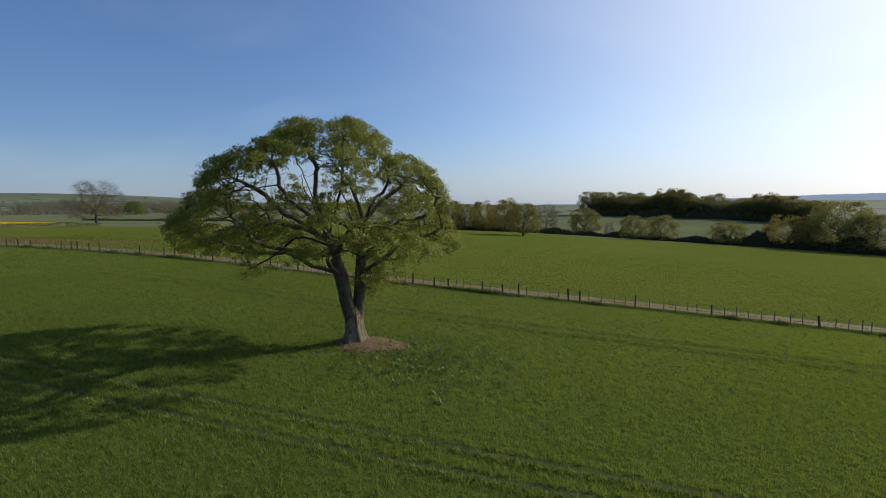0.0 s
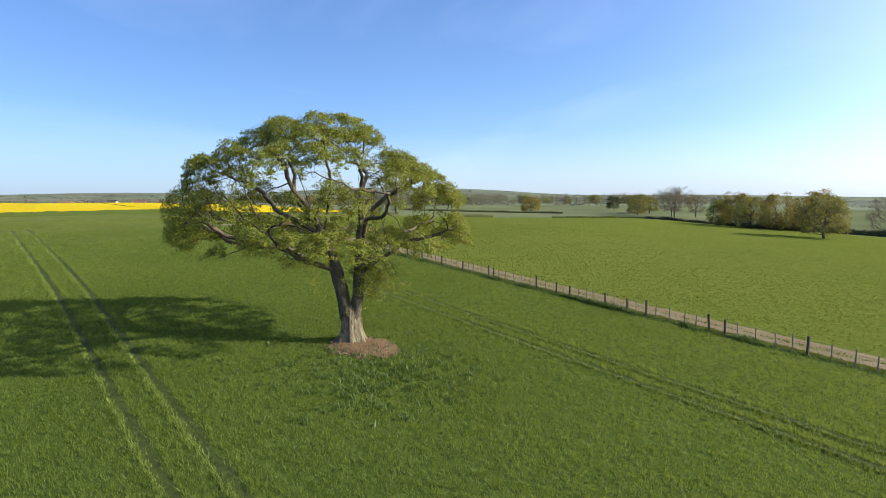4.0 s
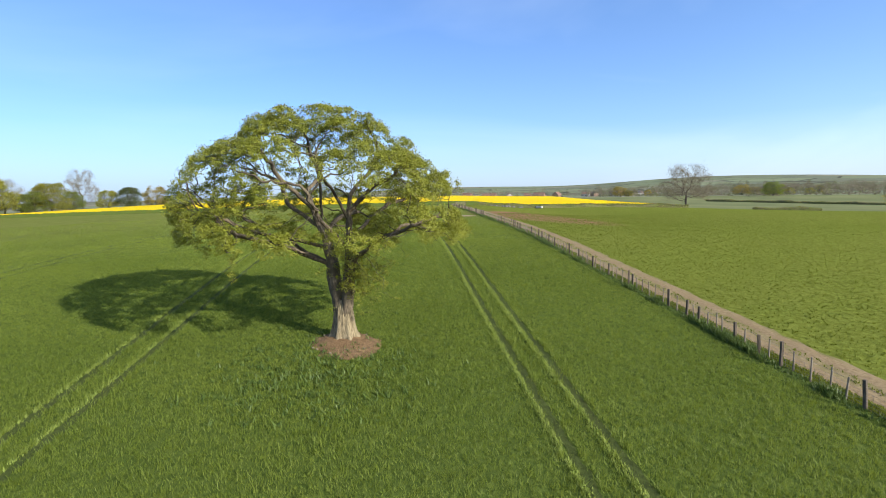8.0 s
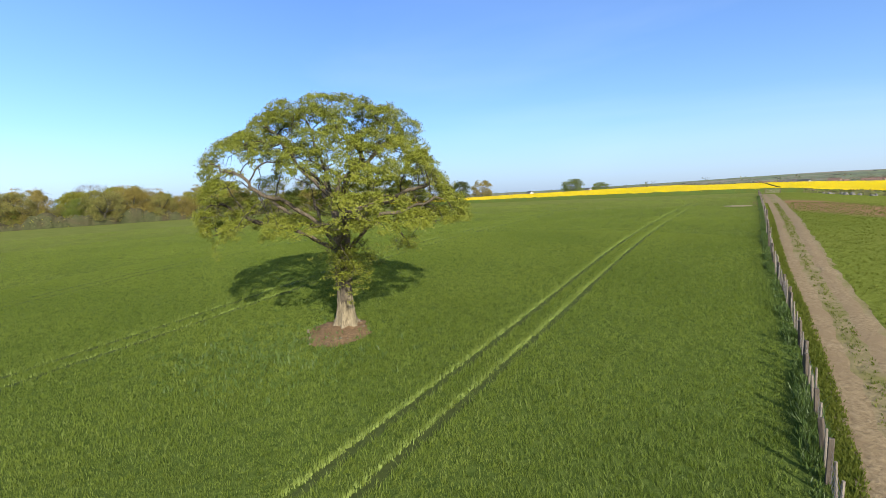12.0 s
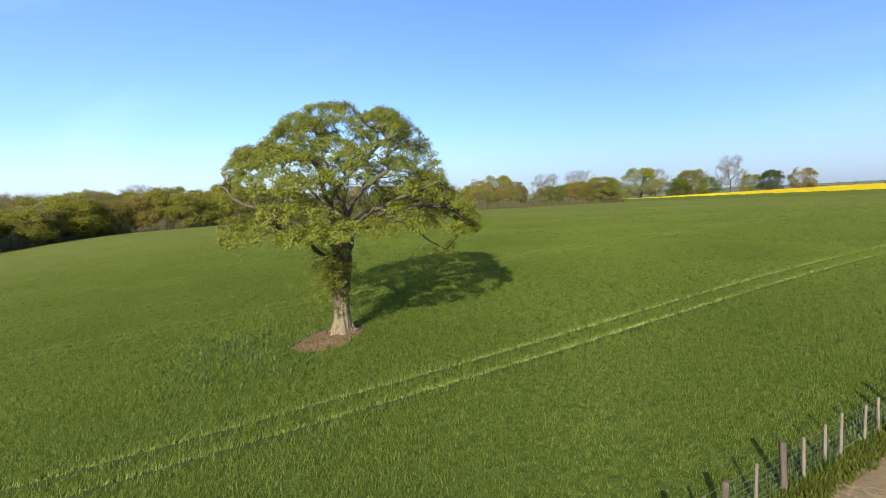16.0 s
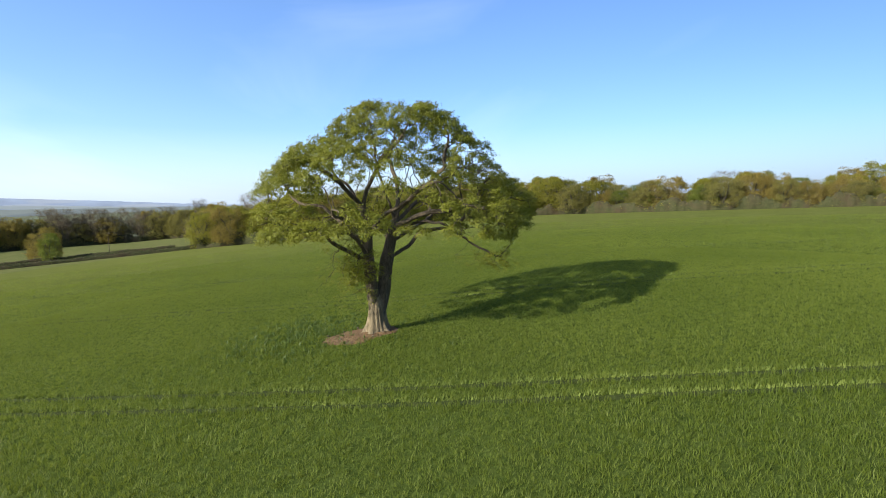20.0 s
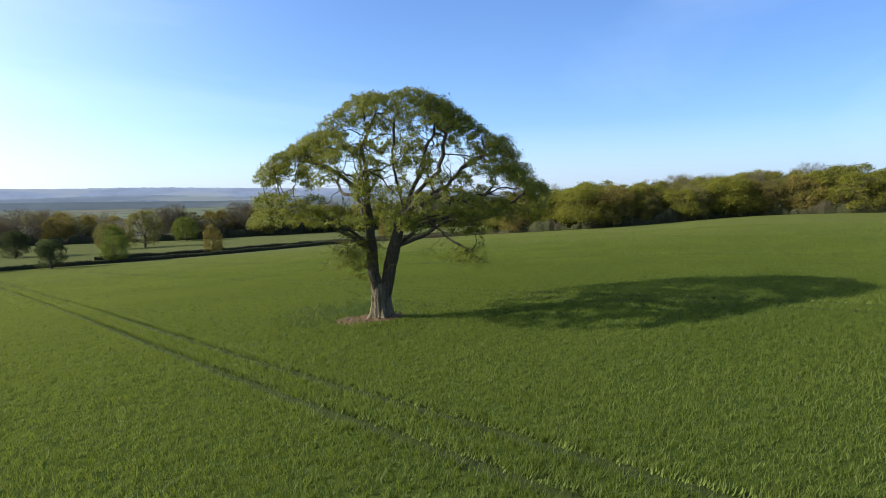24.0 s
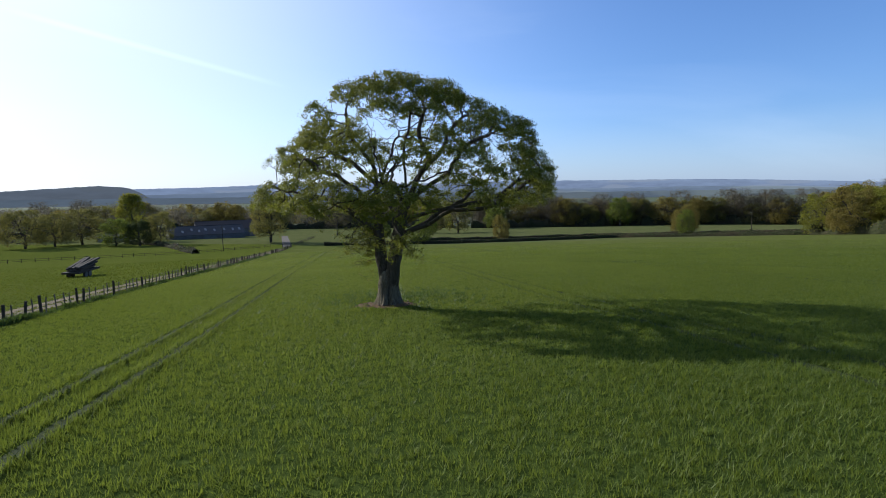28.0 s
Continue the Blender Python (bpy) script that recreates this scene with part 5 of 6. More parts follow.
woodland("north_east_wood", "far hedgerow trees on the rising fields", ((330, 330), (380, 260), (420, 200)), 200, 70, 7, 12, (FAR_OLIVE, FAR_BROWN), 69, 0.9, 110)


def hedge(line, tall, wide, materials, label, seed, loose=0.25, dense=20, core=None):
    """A hedge along a bent line: a solid uneven core with leaf sprays over it."""
    gen = np.random.default_rng(seed)
    p = np.array([spot(*q) for q in line])
    t = np.concatenate([[0], np.cumsum(np.linalg.norm(np.diff(p, axis=0), axis=1))])
    s = np.arange(0, t[-1], 0.9)
    x, y = np.interp(s, t, p[:, 0]), np.interp(s, t, p[:, 1])
    d = np.gradient(np.stack([x, y], 1), axis=0)
    d /= np.linalg.norm(d, axis=1)[:, None] + 1e-9
    nx, ny = -d[:, 1], d[:, 0]
    h = tall * (1 + loose * np.sin(s * 0.33 + seed) * np.sin(s * 0.11) + gen.normal(0, loose * 0.25, len(s)))
    w = wide * (1 + gen.normal(0, loose * 0.3, len(s)))
    rows = []
    for side, up in ((-0.5, -0.1), (-0.52, 0.45), (-0.3, 0.88), (0.3, 0.9), (0.52, 0.45), (0.5, -0.1)):
        rows.append(np.stack([x + nx * w * side, y + ny * w * side, height(x, y) + h * up], 1))
    i = np.arange(6 * len(s)).reshape(6, -1)
    f = np.stack([i[:-1, :-1], i[1:, :-1], i[1:, 1:], i[:-1, 1:]], -1).reshape(-1, 4)
    ob = thing("hedge", (0, 0, 0), label, "hedge")
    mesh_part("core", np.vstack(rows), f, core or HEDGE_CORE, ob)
    n = int(t[-1] * dense)
    k = gen.uniform(0, t[-1], n)
    hh = np.interp(k, s, h) * gen.random(n) ** 0.6
    side = gen.normal(0, 0.36, n) * wide
    hx, hy = np.interp(k, s, x) + np.interp(k, s, nx) * side, np.interp(k, s, y) + np.interp(k, s, ny) * side
    at = np.stack([hx, hy, height(hx, hy) + hh * 1.02], 1)
    for m, material in enumerate(materials):
        tagged(mesh_part("foliage", *leaf_mesh(at[m :: len(materials)], 0.42, gen, 0.3), material, ob), kind="stuff")
    return ob


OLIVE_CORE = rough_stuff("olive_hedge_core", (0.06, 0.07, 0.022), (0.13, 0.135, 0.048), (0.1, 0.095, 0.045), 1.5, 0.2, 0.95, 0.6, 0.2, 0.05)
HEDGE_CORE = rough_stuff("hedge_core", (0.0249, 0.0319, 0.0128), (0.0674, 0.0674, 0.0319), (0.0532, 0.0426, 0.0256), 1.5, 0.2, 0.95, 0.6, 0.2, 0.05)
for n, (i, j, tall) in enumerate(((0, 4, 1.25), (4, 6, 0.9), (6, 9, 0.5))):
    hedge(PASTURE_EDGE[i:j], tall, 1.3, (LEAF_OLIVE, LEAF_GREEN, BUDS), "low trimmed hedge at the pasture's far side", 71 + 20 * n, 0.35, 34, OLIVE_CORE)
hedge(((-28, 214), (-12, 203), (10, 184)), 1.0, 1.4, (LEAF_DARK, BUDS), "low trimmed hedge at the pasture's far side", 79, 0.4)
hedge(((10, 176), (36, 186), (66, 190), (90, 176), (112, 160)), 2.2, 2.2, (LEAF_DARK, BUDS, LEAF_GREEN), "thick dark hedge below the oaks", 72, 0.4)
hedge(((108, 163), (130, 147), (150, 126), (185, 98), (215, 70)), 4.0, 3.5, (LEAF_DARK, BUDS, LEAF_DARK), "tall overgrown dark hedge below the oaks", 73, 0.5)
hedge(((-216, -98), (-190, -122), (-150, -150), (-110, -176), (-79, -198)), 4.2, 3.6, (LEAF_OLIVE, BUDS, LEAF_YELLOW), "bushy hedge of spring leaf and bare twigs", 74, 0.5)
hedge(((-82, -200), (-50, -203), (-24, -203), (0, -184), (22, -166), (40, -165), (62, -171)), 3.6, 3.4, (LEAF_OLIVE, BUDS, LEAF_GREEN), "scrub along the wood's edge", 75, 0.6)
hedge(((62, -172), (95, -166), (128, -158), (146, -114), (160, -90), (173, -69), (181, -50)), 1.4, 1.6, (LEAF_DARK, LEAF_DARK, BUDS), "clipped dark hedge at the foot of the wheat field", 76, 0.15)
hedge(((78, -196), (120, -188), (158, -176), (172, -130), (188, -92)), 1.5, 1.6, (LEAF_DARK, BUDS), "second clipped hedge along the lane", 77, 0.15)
hedge(((-188, 246), (-140, 263), (-104, 277), (-90, 281)), 1.2, 1.8, (LEAF_OLIVE, BUDS), "dark hedge between distant fields", 80, core=OLIVE_CORE)
hedge(((165, -2), (200, 2), (235, 8), (262, 20)), 1.5, 2.0, (LEAF_DARK, BUDS), "gappy hedge beyond the pasture", 81, 0.5)

hedge(VALLEY, 6.0, 7.0, (FAR_OLIVE, FAR_BROWN, FAR_BROWN), "brown undergrowth along the valley belt", 83, 0.4, 12)
hedge(FARM_SIDE, 5.0, 7.0, (FAR_BROWN, FAR_OLIVE), "scrub under the trees behind the farm", 84, 0.4, 10)
hedge(HILL_TOP, 7.0, 9.0, (FAR_OLIVE, FAR_BROWN), "dark undergrowth along the edge of the copse", 82, 0.3, 14)

def far_hedges(label, n, bearing, reach, seed):
    """Hedgerows with odd trees in them, laid across far slopes between two bearings."""
    gen = np.random.default_rng(seed)
    ob = tagged(thing("far_hedgerows", (0, 0, 0), label, "hedges"), kind="stuff")
    sprays = [[], []]
    for k in range(n):
        r, b = gen.uniform(reach[0] ** 0.5, reach[1] ** 0.5) ** 2, radians(gen.uniform(*bearing))
        way = b + math.pi / 2 + gen.normal(0, 0.35) + (0 if gen.random() < 0.8 else 1.3)
        m = int(gen.uniform(90, 220))
        t = gen.uniform(-0.5, 0.5, m) * gen.uniform(60, 90) * (r / 500) ** 0.5
        x, y = r * math.cos(b) + t * math.cos(way), r * math.sin(b) + t * math.sin(way)
        tall = gen.uniform(1.2, 2.4) * (1 + 1.8 * (np.sin(t * 0.21 + k) > 0.8))
        at = np.stack([x + gen.normal(0, 0.8, m), y + gen.normal(0, 0.8, m), height(x, y) + tall * gen.random(m) ** 0.6], 1)
        sprays[k % 2].append(far_leaves(at, 1.5 * (r / 500) ** 0.4, gen, 0.3, (0, 0, 1)))
    for part_, material in zip(sprays, (FAR_OLIVE, FAR_BROWN)):
        tagged(mesh_part("foliage", *join(part_), material, ob), kind="stuff")


far_hedges("dark hedgerows between far fields on the rising ground", 150, (98, 176), (380, 1700), 85)
far_hedges("faint hedgerows on the pale slopes towards the sun", 40, (30, 96), (450, 1800), 86)
woodland("slope_wood", "brown wood on the far valley side", ((-390, 810), (-450, 760), (-520, 720), (-560, 660)), 90, 150, 10, 15, (FAR_BROWN, FAR_OLIVE), 87, 0.8, 60)
woodland("slope_wood", "dark belt of trees below the skyline", ((-560, 620), (-640, 600), (-720, 560)), 60, 110, 9, 13, (FAR_OLIVE, FAR_BROWN), 88, 0.8, 60)

# ---- oilseed rape in flower ----
def crop_block(name, label, corners, tall, seed):
    """A standing crop over a four-cornered field, its top uneven."""
    gen = np.random.default_rng(seed)
    a, b, c, d = (np.array(spot(*q)) for q in corners)
    nu, nv = 110, 60
    u, v = np.meshgrid(np.linspace(0, 1, nu), np.linspace(0, 1, nv) ** 1.5, indexing="ij")
    p = (a * (1 - u)[..., None] + b * u[..., None]) * (1 - v)[..., None] + (d * (1 - u)[..., None] + c * u[..., None]) * v[..., None]
    x, y = p[..., 0], p[..., 1]
    top = np.stack([x, y, height(x, y) + tall + gen.normal(0, 0.06, x.shape)], -1)
    i = np.arange(nu * nv).reshape(nu, nv)
    f = np.stack([i[:-1, :-1], i[1:, :-1], i[1:, 1:], i[:-1, 1:]], -1).reshape(-1, 4)
    ob = tagged(thing(name, (0, 0, 0), label, "crop"), kind="stuff")
    mesh_part("canopy", top.reshape(-1, 3), f, RAPE_TOP, ob)
    rim = np.concatenate([i[:, 0], i[-1, 1:], i[::-1, -1][1:], i[0, ::-1][1:]])
    tp = top.reshape(-1, 3)[rim]
    bt = tp.copy()
    bt[:, 2] -= tall + 0.2
    n = len(rim)
    k = np.arange(n - 1)
    mesh_part("stalks", np.vstack([tp, bt]), np.stack([k, k + 1, n + k + 1, n + k], 1), RAPE_STEM, ob)
    m = 9000
    e = gen.random(m)
    q = a[None] * (1 - e)[:, None] + b[None] * e[:, None] + (d - a)[None] * (gen.random(m) ** 2 * 0.12)[:, None]
    at = np.stack([q[:, 0], q[:, 1], height(q[:, 0], q[:, 1]) + tall * gen.uniform(0.75, 1.12, m)], 1)
    tagged(mesh_part("blossom", *leaf_mesh(at, 0.16, gen, 0.5), RAPE, ob), kind="stuff")


crop_block("rape_field", "brilliant yellow oilseed rape in full flower", ((-143, 80), (-217, -97), (-360, -60), (-330, 130)), 1.4, 91)
crop_block("rape_field", "brilliant yellow oilseed rape behind a hedge", ((-129, 150), (-150, 84), (-330, 131), (-300, 215)), 1.4, 92)


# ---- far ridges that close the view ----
def hazy_ridge_stuff(name, tone, glow, strength, fields):
    """Far slopes in patches of woods and fields; the air's blue haze is added as emission."""
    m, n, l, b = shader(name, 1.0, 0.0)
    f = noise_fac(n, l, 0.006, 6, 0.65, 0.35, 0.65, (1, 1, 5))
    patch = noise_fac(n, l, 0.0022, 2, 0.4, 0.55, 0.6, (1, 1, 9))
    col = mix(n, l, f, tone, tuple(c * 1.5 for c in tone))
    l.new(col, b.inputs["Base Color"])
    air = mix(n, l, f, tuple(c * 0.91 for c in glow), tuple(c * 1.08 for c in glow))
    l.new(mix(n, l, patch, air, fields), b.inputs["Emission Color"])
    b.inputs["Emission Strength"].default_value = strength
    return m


def ridge(name, label, table, radius, material, rough, seed):
    """A long skyline at that distance; the table gives its height in degrees by bearing."""
    az = np.arange(table[0][0], table[-1][0], 0.25)
    gen = np.random.default_rng(seed)
    el = knots(az, table) + rough * (np.sin(az * 3.1 + seed) * 0.4 + np.sin(az * 7.7) * 0.25 + gen.normal(0, 0.25, len(az)))
    a = np.radians(az + knots(az, SWING))
    rows = []
    for share, far in ((-2.2, 0.985), (0.35, 0.99), (0.8, 0.996), (1.0, 1.0), (-0.5, 1.03)):
        z = 8 + radius * np.tan(np.radians(el * max(share, 0) + min(share, 0)))
        rows.append(np.stack([radius * far * np.cos(a), radius * far * np.sin(a), z], 1))
    i = np.arange(len(rows) * len(az)).reshape(len(rows), -1)
    f = np.stack([i[:-1, :-1], i[1:, :-1], i[1:, 1:], i[:-1, 1:]], -1).reshape(-1, 4)
    ob = mesh_part(name, np.vstack(rows), f, material, None, "", True)
    return tagged(ob, label, "hills", kind="structure")


# no hill shines: these emission colours stand for haze, thinner on nearer ridges
HAZE_BLUE_HILL = hazy_ridge_stuff("haze_blue_hill", (0.04, 0.05, 0.055), (0.4, 0.48, 0.65), 0.51, (0.47, 0.53, 0.65))
MID_HILL = hazy_ridge_stuff("middle_slope", (0.04, 0.05, 0.05), (0.29, 0.35, 0.45), 0.5, (0.38, 0.43, 0.46))
NEAR_HILL = hazy_ridge_stuff("valley_side", (0.06, 0.07, 0.055), (0.2, 0.235, 0.275), 0.46, (0.25, 0.285, 0.3))
HAZE_PALE_HILL = hazy_ridge_stuff("haze_pale_hill", (0.1, 0.12, 0.13), (0.4, 0.47, 0.58), 0.57, (0.5, 0.55, 0.6))
DARK_HILL = hazy_ridge_stuff("wooded_hill", (0.05, 0.06, 0.055), (0.22, 0.24, 0.27), 0.43, (0.23, 0.25, 0.27))
ridge("backdrop_hills", "long blue wooded hills across the valley", ((-78, -0.1), (-73, 0.15), (-66, 0.55), (-56, 1.0), (-45, 1.15), (-33, 1.25), (-27, 1.15), (-15, 1.3), (-8, 1.05), (8, 0.7), (25, 0.3)), 4300, HAZE_BLUE_HILL, 0.025, 1)
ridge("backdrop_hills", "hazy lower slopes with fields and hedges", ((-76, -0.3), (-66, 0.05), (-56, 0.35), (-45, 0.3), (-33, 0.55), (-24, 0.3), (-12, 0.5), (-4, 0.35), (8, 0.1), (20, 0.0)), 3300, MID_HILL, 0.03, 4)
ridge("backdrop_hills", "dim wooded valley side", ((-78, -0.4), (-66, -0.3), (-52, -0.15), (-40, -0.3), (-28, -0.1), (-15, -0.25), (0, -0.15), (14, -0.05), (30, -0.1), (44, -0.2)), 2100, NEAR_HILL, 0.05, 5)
ridge("backdrop_hills", "pale far hills under the low sun", ((20, 0.3), (40, 0.4), (52, 0.5), (62, 0.3), (72, 0.05), (84, 0.0), (92, -0.2)), 4400, HAZE_PALE_HILL, 0.03, 2)
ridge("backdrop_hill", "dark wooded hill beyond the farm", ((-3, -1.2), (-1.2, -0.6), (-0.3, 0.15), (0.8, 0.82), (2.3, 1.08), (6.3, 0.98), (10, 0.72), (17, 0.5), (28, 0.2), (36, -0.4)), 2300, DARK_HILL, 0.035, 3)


RUST_ROOF = rough_stuff("brown_roof_sheet", (0.0604, 0.044, 0.0355), (0.106, 0.0781, 0.0639), (0.0781, 0.0604, 0.0497), 1.5, 0.3, 0.7, 0.1, 0.02)


# ---- the farm, poles and clutter ----
def shed(at, turn, size, wall, roof, label, pitch=0.22, windows=0, name="barn", category="barn", lights=0):
    """A long gabled building: walls, two roof slopes, doors or windows."""
    l, w, h = size
    at = spot(*at)
    ob = thing(name, (at[0], at[1], ground_z(*at[:2]) - 0.6), label, category, turn=turn)
    bm = bmesh.new()
    rise = w * pitch
    pts = [(-w / 2, 0), (w / 2, 0), (w / 2, h), (0, h + rise), (-w / 2, h)]
    a, b = [bm.verts.new((-l / 2, y, z)) for y, z in pts], [bm.verts.new((l / 2, y, z)) for y, z in pts]
    bm.faces.new(a[::-1])
    bm.faces.new(b)
    for k in range(5):
        bm.faces.new((a[k], a[(k + 1) % 5], b[(k + 1) % 5], b[k]))
    part("wall", bm, wall, ob)
    for s in (-1, 1):
        slope = math.atan2(rise, w / 2)
        t = Matrix.Rotation(-s * slope, 4, "X")
        part("roof", box(bmesh.new(), (l + 0.8, math.hypot(rise, w / 2) + 0.5, 0.14), (0, s * w / 4, h + rise / 2 + 0.12), 0, t), roof, ob)
        for k in range(lights):
            x = -l / 2 + l * (k + 0.5) / lights + 0.8 * math.sin(k * 5.0)
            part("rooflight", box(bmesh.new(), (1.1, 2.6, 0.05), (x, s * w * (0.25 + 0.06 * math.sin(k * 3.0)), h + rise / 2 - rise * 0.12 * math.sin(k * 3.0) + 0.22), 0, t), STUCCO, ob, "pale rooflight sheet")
    for k in range(windows):
        x = -l / 2 + l * (k + 0.5) / windows
        for s in (-1, 1):
            part("window", box(bmesh.new(), (1.1, 0.1, 1.2), (x, s * (w / 2 + 0.02), h * 0.55), 0.02), GLASS, ob)
    return ob


shed((306, -19), 96, (40, 18, 3.2), BLOCK, SLATE, "long grey-roofed cattle shed with pale rooflights in the farmyard", 0.26, lights=9)
shed((330, -32), 96, (34, 20, 5.5), BLOCK, RUST_ROOF, "tall brown-roofed barn behind the cattle shed", 0.24)
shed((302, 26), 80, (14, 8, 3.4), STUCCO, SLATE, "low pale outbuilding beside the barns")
rooms = np.random.default_rng(12)
for k in range(26):
    a = radians(rooms.uniform(134, 163))
    r = rooms.uniform(560, 780)
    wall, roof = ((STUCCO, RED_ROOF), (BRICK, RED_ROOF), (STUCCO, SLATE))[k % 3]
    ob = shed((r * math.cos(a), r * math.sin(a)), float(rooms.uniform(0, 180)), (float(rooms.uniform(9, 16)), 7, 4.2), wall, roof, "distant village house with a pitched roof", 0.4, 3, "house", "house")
    ob["group"] = "houses of the distant village"
for x, y in ((-640, 40), (-560, 790), (-620, -30)):
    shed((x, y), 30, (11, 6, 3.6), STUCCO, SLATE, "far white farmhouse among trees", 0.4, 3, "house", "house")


def telegraph_pole(x, y, tall, arms=True):
    x, y = spot(x, y)
    ob = thing("telegraph_pole", (x, y, ground_z(x, y)), "plain wooden telegraph pole standing in grass", "pole", "telegraph poles", 20)
    part("pole", rod(bmesh.new(), (0, 0, -0.5), (0, 0, tall), 0.16, 0.11, 8), WOOD_DARK, ob)
    if arms:
        part("crossarm", box(bmesh.new(), (1.9, 0.1, 0.12), (0, 0.1, tall - 0.5), 0.01), WOOD_DARK, ob)
        for k in (-0.8, -0.3, 0.3, 0.8):
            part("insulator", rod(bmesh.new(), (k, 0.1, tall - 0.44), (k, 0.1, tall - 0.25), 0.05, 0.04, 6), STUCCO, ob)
    return ob


telegraph_pole(172, -11.5, 9.0)
telegraph_pole(-79, -192, 7.0, False)
telegraph_pole(-14, -196, 6.0, False)
telegraph_pole(120, -236, 9.0)

# hay trailer left in the pasture
trailer = thing("farm_trailer", (62, 24, ground_z(62, 24)), "old flat farm trailer with a stacked load in the pasture", "trailer", turn=-18)
part("chassis", box(bmesh.new(), (6.2, 2.3, 0.28), (0, 0, 0.85), 0.03), WOOD_DARK, trailer)
part("drawbar", rod(bmesh.new(), (3.0, 0, 0.8), (4.6, 0, 0.45), 0.08, 0.07, 6), WOOD_DARK, trailer)
beam_gen = np.random.default_rng(6)
for k in range(12):
    level, lane_ = divmod(k, 4)
    tilt = Matrix.Rotation(radians(-4 - 2 * level + beam_gen.normal(0, 1.5)), 4, "Y") @ Matrix.Rotation(radians(beam_gen.normal(0, 2.5)), 4, "Z")
    part("beam", box(bmesh.new(), (float(beam_gen.uniform(4.6, 6.4)), 0.42, 0.26), (0.3 * level + float(beam_gen.normal(0, 0.25)), -0.8 + 0.53 * lane_, 1.2 + 0.34 * level), 0.03, tilt), WOOD_DARK, trailer, "weathered timber beam")
for s in (-1, 1):
    for k in (-1.3, -0.2):
        wheel = part("wheel", rod(bmesh.new(), (k, s * 1.0, 0.42), (k, s * 1.25, 0.42), 0.42, 0.42, 14), WIRE, trailer)
        part("tyre", rod(bmesh.new(), (k, s * 0.98, 0.42), (k, s * 1.22, 0.42), 0.46, 0.46, 14), WOOD_DARK, wheel)


def field_gate(x, y, turn, wide=3.6):
    x, y = spot(x, y)
    ob = thing("field_gate", (x, y, ground_z(x, y)), "five-barred wooden field gate between posts", "gate", turn=turn)
    for s in (-1, 1):
        part("gatepost", box(bmesh.new(), (0.2, 0.2, 1.7), (s * wide / 2, 0, 0.65), 0.02), WOOD_DARK, ob)
    for k in range(5):
        part("bar", box(bmesh.new(), (wide, 0.05, 0.09), (0, 0, 0.25 + 0.24 * k)), WOOD, ob)
    part("brace", box(bmesh.new(), (wide, 0.04, 0.08), (0, 0.05, 0.7), 0, Matrix.Rotation(radians(15), 4, "Y")), WOOD, ob)
    return ob


field_gate(182.5, -36, 60)
field_gate(-137, 70, 70)

# stock pond side: dumped sand and a pale trough at the head of the field
def heap(x, y, r, tall, material, label, name, category, seed):
    gen = np.random.default_rng(seed)
    bm = bmesh.new()
    bmesh.ops.create_icosphere(bm, subdivisions=3, radius=1)
    for v in bm.verts:
        k = 1 + 0.18 * noise.noise(v.co * 1.7 + Vector((seed, 0, 0)))
        v.co = Vector((v.co.x * r * k, v.co.y * r * k * 0.7, max(v.co.z, -0.1) * tall * k))
    me = bpy.data.meshes.new(name)
    bm.to_mesh(me)
    bm.free()
    me.materials.append(material)
    ob = new(name, me)
    ob.matrix_basis = pose(x, y, ground_z(x, y), 0, 0, -17)
    return tagged(ob, label, category)


SAND = rough_stuff("pale_sand", (0.192, 0.156, 0.0852), (0.284, 0.227, 0.135), (0.213, 0.17, 0.0923), 5, 0.6, 0.95, 0.5, 0.05)
heap(-76, 43.5, 3.6, 0.12, SAND, "flat spread of pale sand at the field's head", "sand_heap", "sand", 3)
RUBBLE = rough_stuff("pale_rubble", (0.07, 0.065, 0.055), (0.17, 0.155, 0.13), (0.11, 0.1, 0.085), 5, 0.9, 0.9, 0.6, 0.05)
rubble = np.random.default_rng(9)
for k in range(16):
    x, y = -139 + rubble.normal(0, 2.2), 90 + rubble.normal(0, 5)
    heap(float(x), float(y), float(rubble.uniform(0.35, 1.1)), float(rubble.uniform(0.3, 0.8)), RUBBLE, "dumped boulder on the heap of rubble by the hedge", "boulder", "boulder", 20 + k)
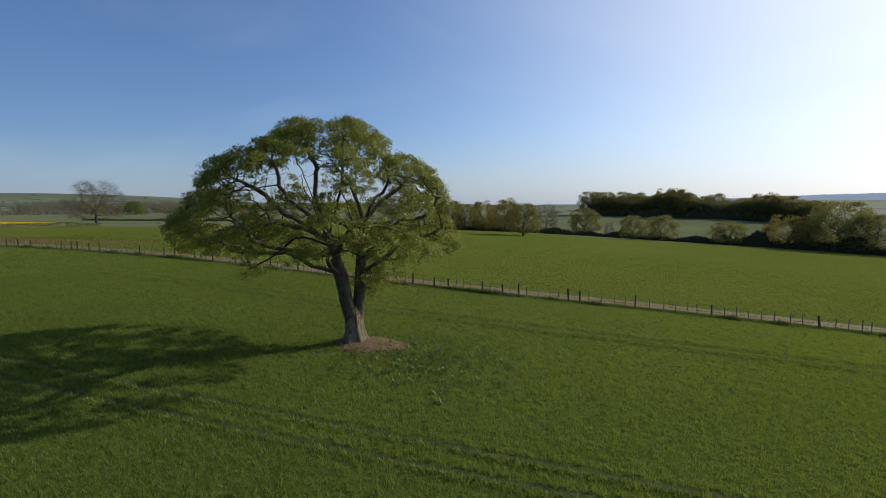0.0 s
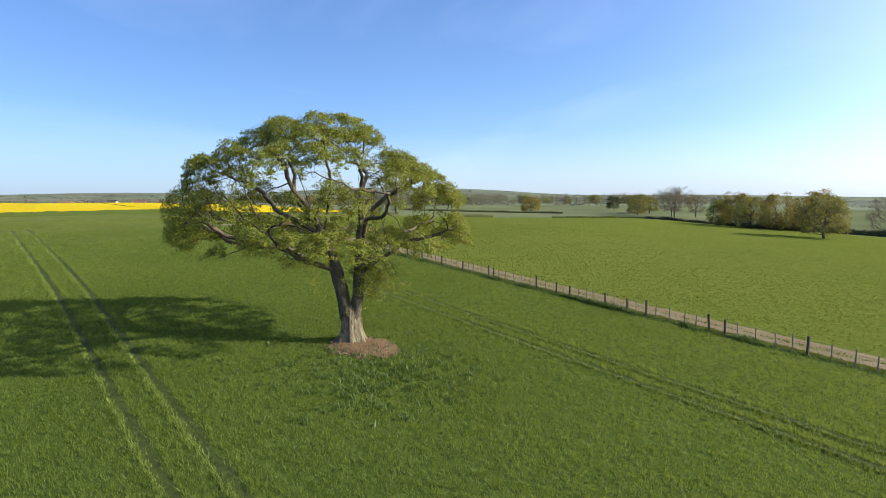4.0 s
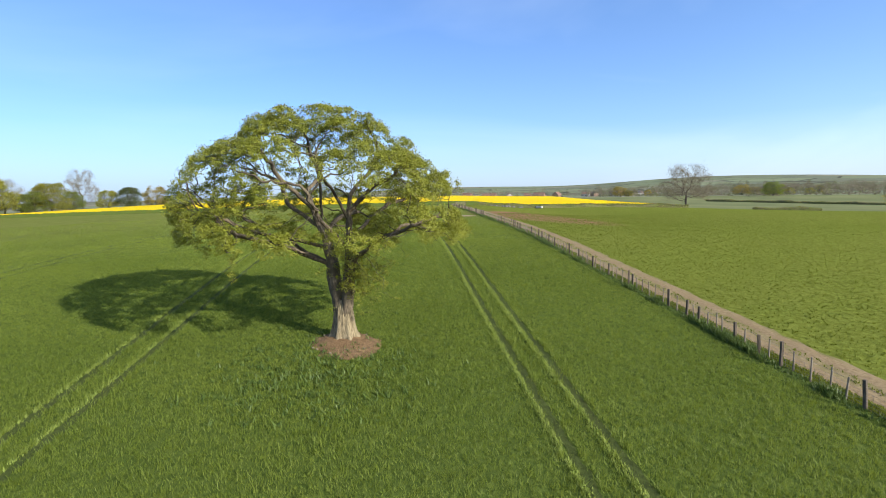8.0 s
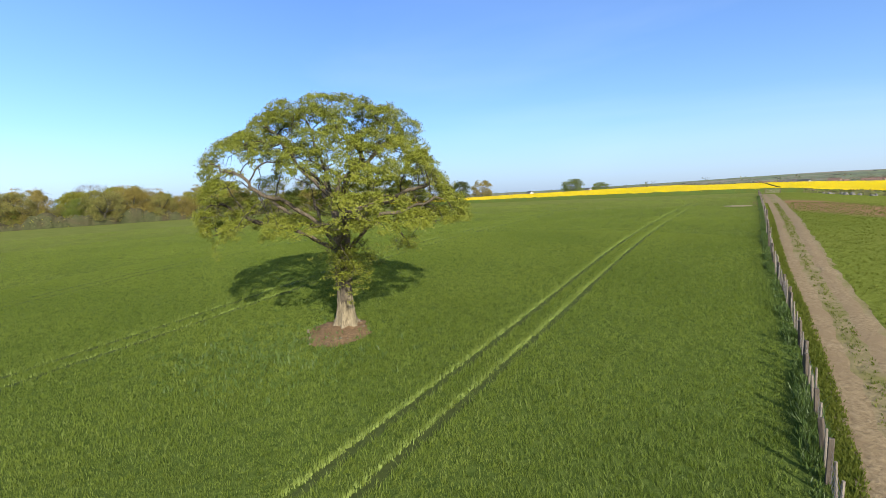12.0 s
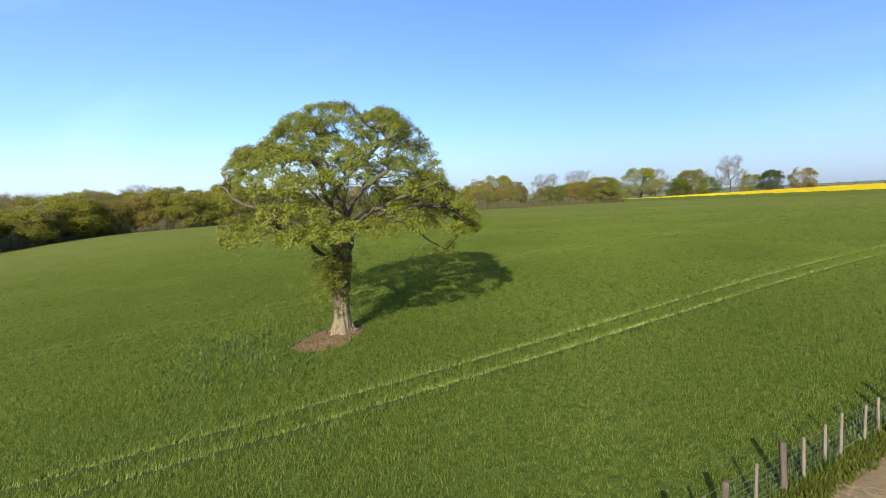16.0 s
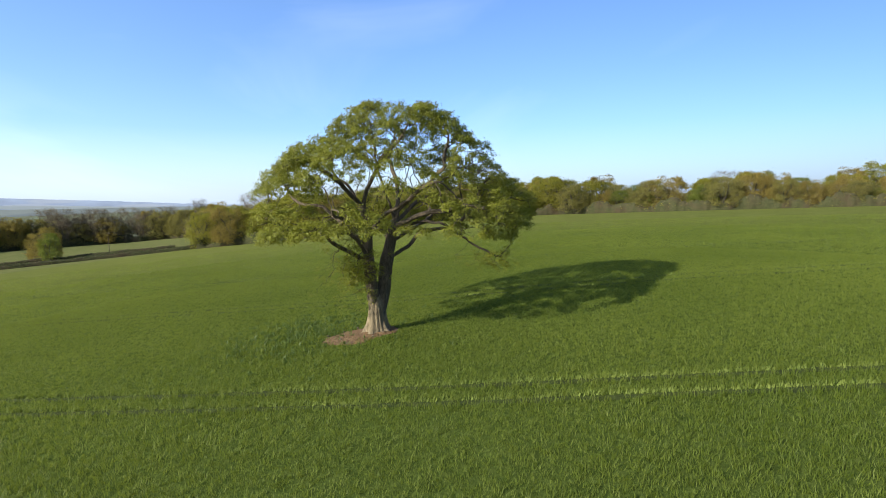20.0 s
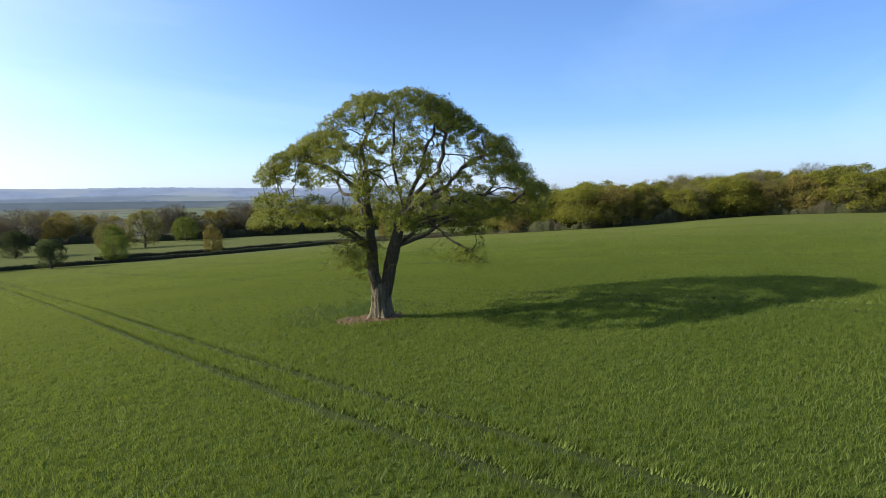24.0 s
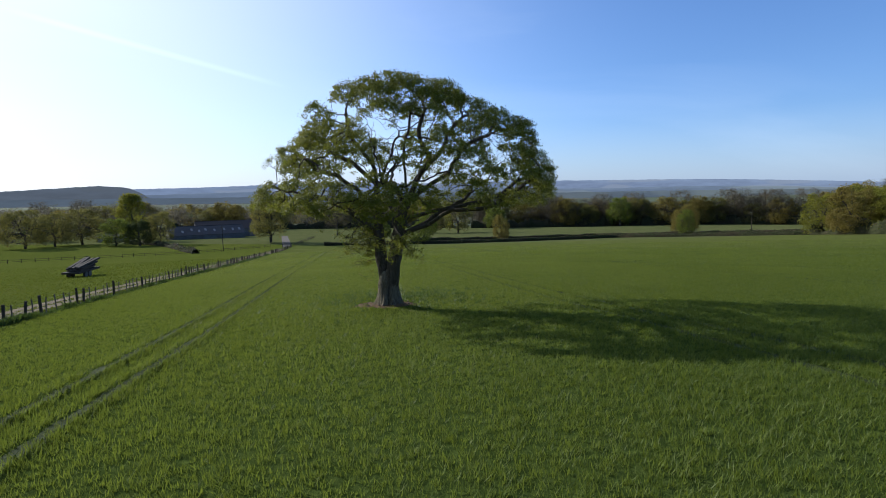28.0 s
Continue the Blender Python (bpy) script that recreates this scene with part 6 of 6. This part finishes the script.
trough = thing("water_trough", (-136.5, 102, ground_z(-136.5, 102)), "pale galvanised water trough in the pasture", "trough", turn=20)
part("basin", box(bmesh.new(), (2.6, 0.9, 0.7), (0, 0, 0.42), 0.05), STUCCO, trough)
for s in (-1, 1):
    part("foot", box(bmesh.new(), (0.25, 0.8, 0.14), (s * 0.9, 0, 0.05)), BLOCK, trough)


# lower pasture fences
def rail_fence(a, b, label):
    ob = thing("rail_fence", (0, 0, 0), label, "fence")
    a, b = spot(*a), spot(*b)
    n = int(math.hypot(b[0] - a[0], b[1] - a[1]) / 3)
    pts = [(a[0] + (b[0] - a[0]) * k / n, a[1] + (b[1] - a[1]) * k / n) for k in range(n + 1)]
    me = bpy.data.meshes.new("post")
    bm = box(bmesh.new(), (0.12, 0.12, 1.4), (0, 0, 0.5))
    bm.to_mesh(me)
    bm.free()
    me.materials.append(WOOD_DARK)
    for x, y in pts:
        o = new("post", me)
        o.parent = ob
        o.matrix_basis = pose(x, y, ground_z(x, y))
    for up in (0.45, 0.95):
        v, f = tube([(x, y, ground_z(x, y) + up) for x, y in pts], [0.04] * len(pts), 4)
        mesh_part("rail", v, f, WOOD_DARK, ob)


rail_fence((184, -30), (160, 4), "dark rail fence closing the lower pasture")
rail_fence((160, 4), (150, 60), "dark rail fence closing the lower pasture")
rail_fence((186, -40), (262, -70), "pale rail fence along the farm lane")
# the farm lane and yard
LANE = rough_stuff("dusty_lane", (0.1, 0.085, 0.066), (0.17, 0.146, 0.116), (0.13, 0.106, 0.082), 3, 0.2, 0.95, 0.3, 0.03)
xs = np.arange(182, 300, 2.0)
mid = -36 + (xs - 182) * -0.22
sides = [set_right(xs, mid + o) for o in (-1.8, 0, 1.8)]
rows = [np.stack([px, py, height(px, py) + 0.05], 1) for px, py in sides]
i = np.arange(3 * len(xs)).reshape(3, -1)
lane = mesh_part("farm_lane", np.vstack(rows), np.stack([i[:-1, :-1], i[:-1, 1:], i[1:, 1:], i[1:, :-1]], -1).reshape(-1, 4), LANE)
tagged(lane, "pale dusty farm lane leading to the yard", "road", kind="structure")
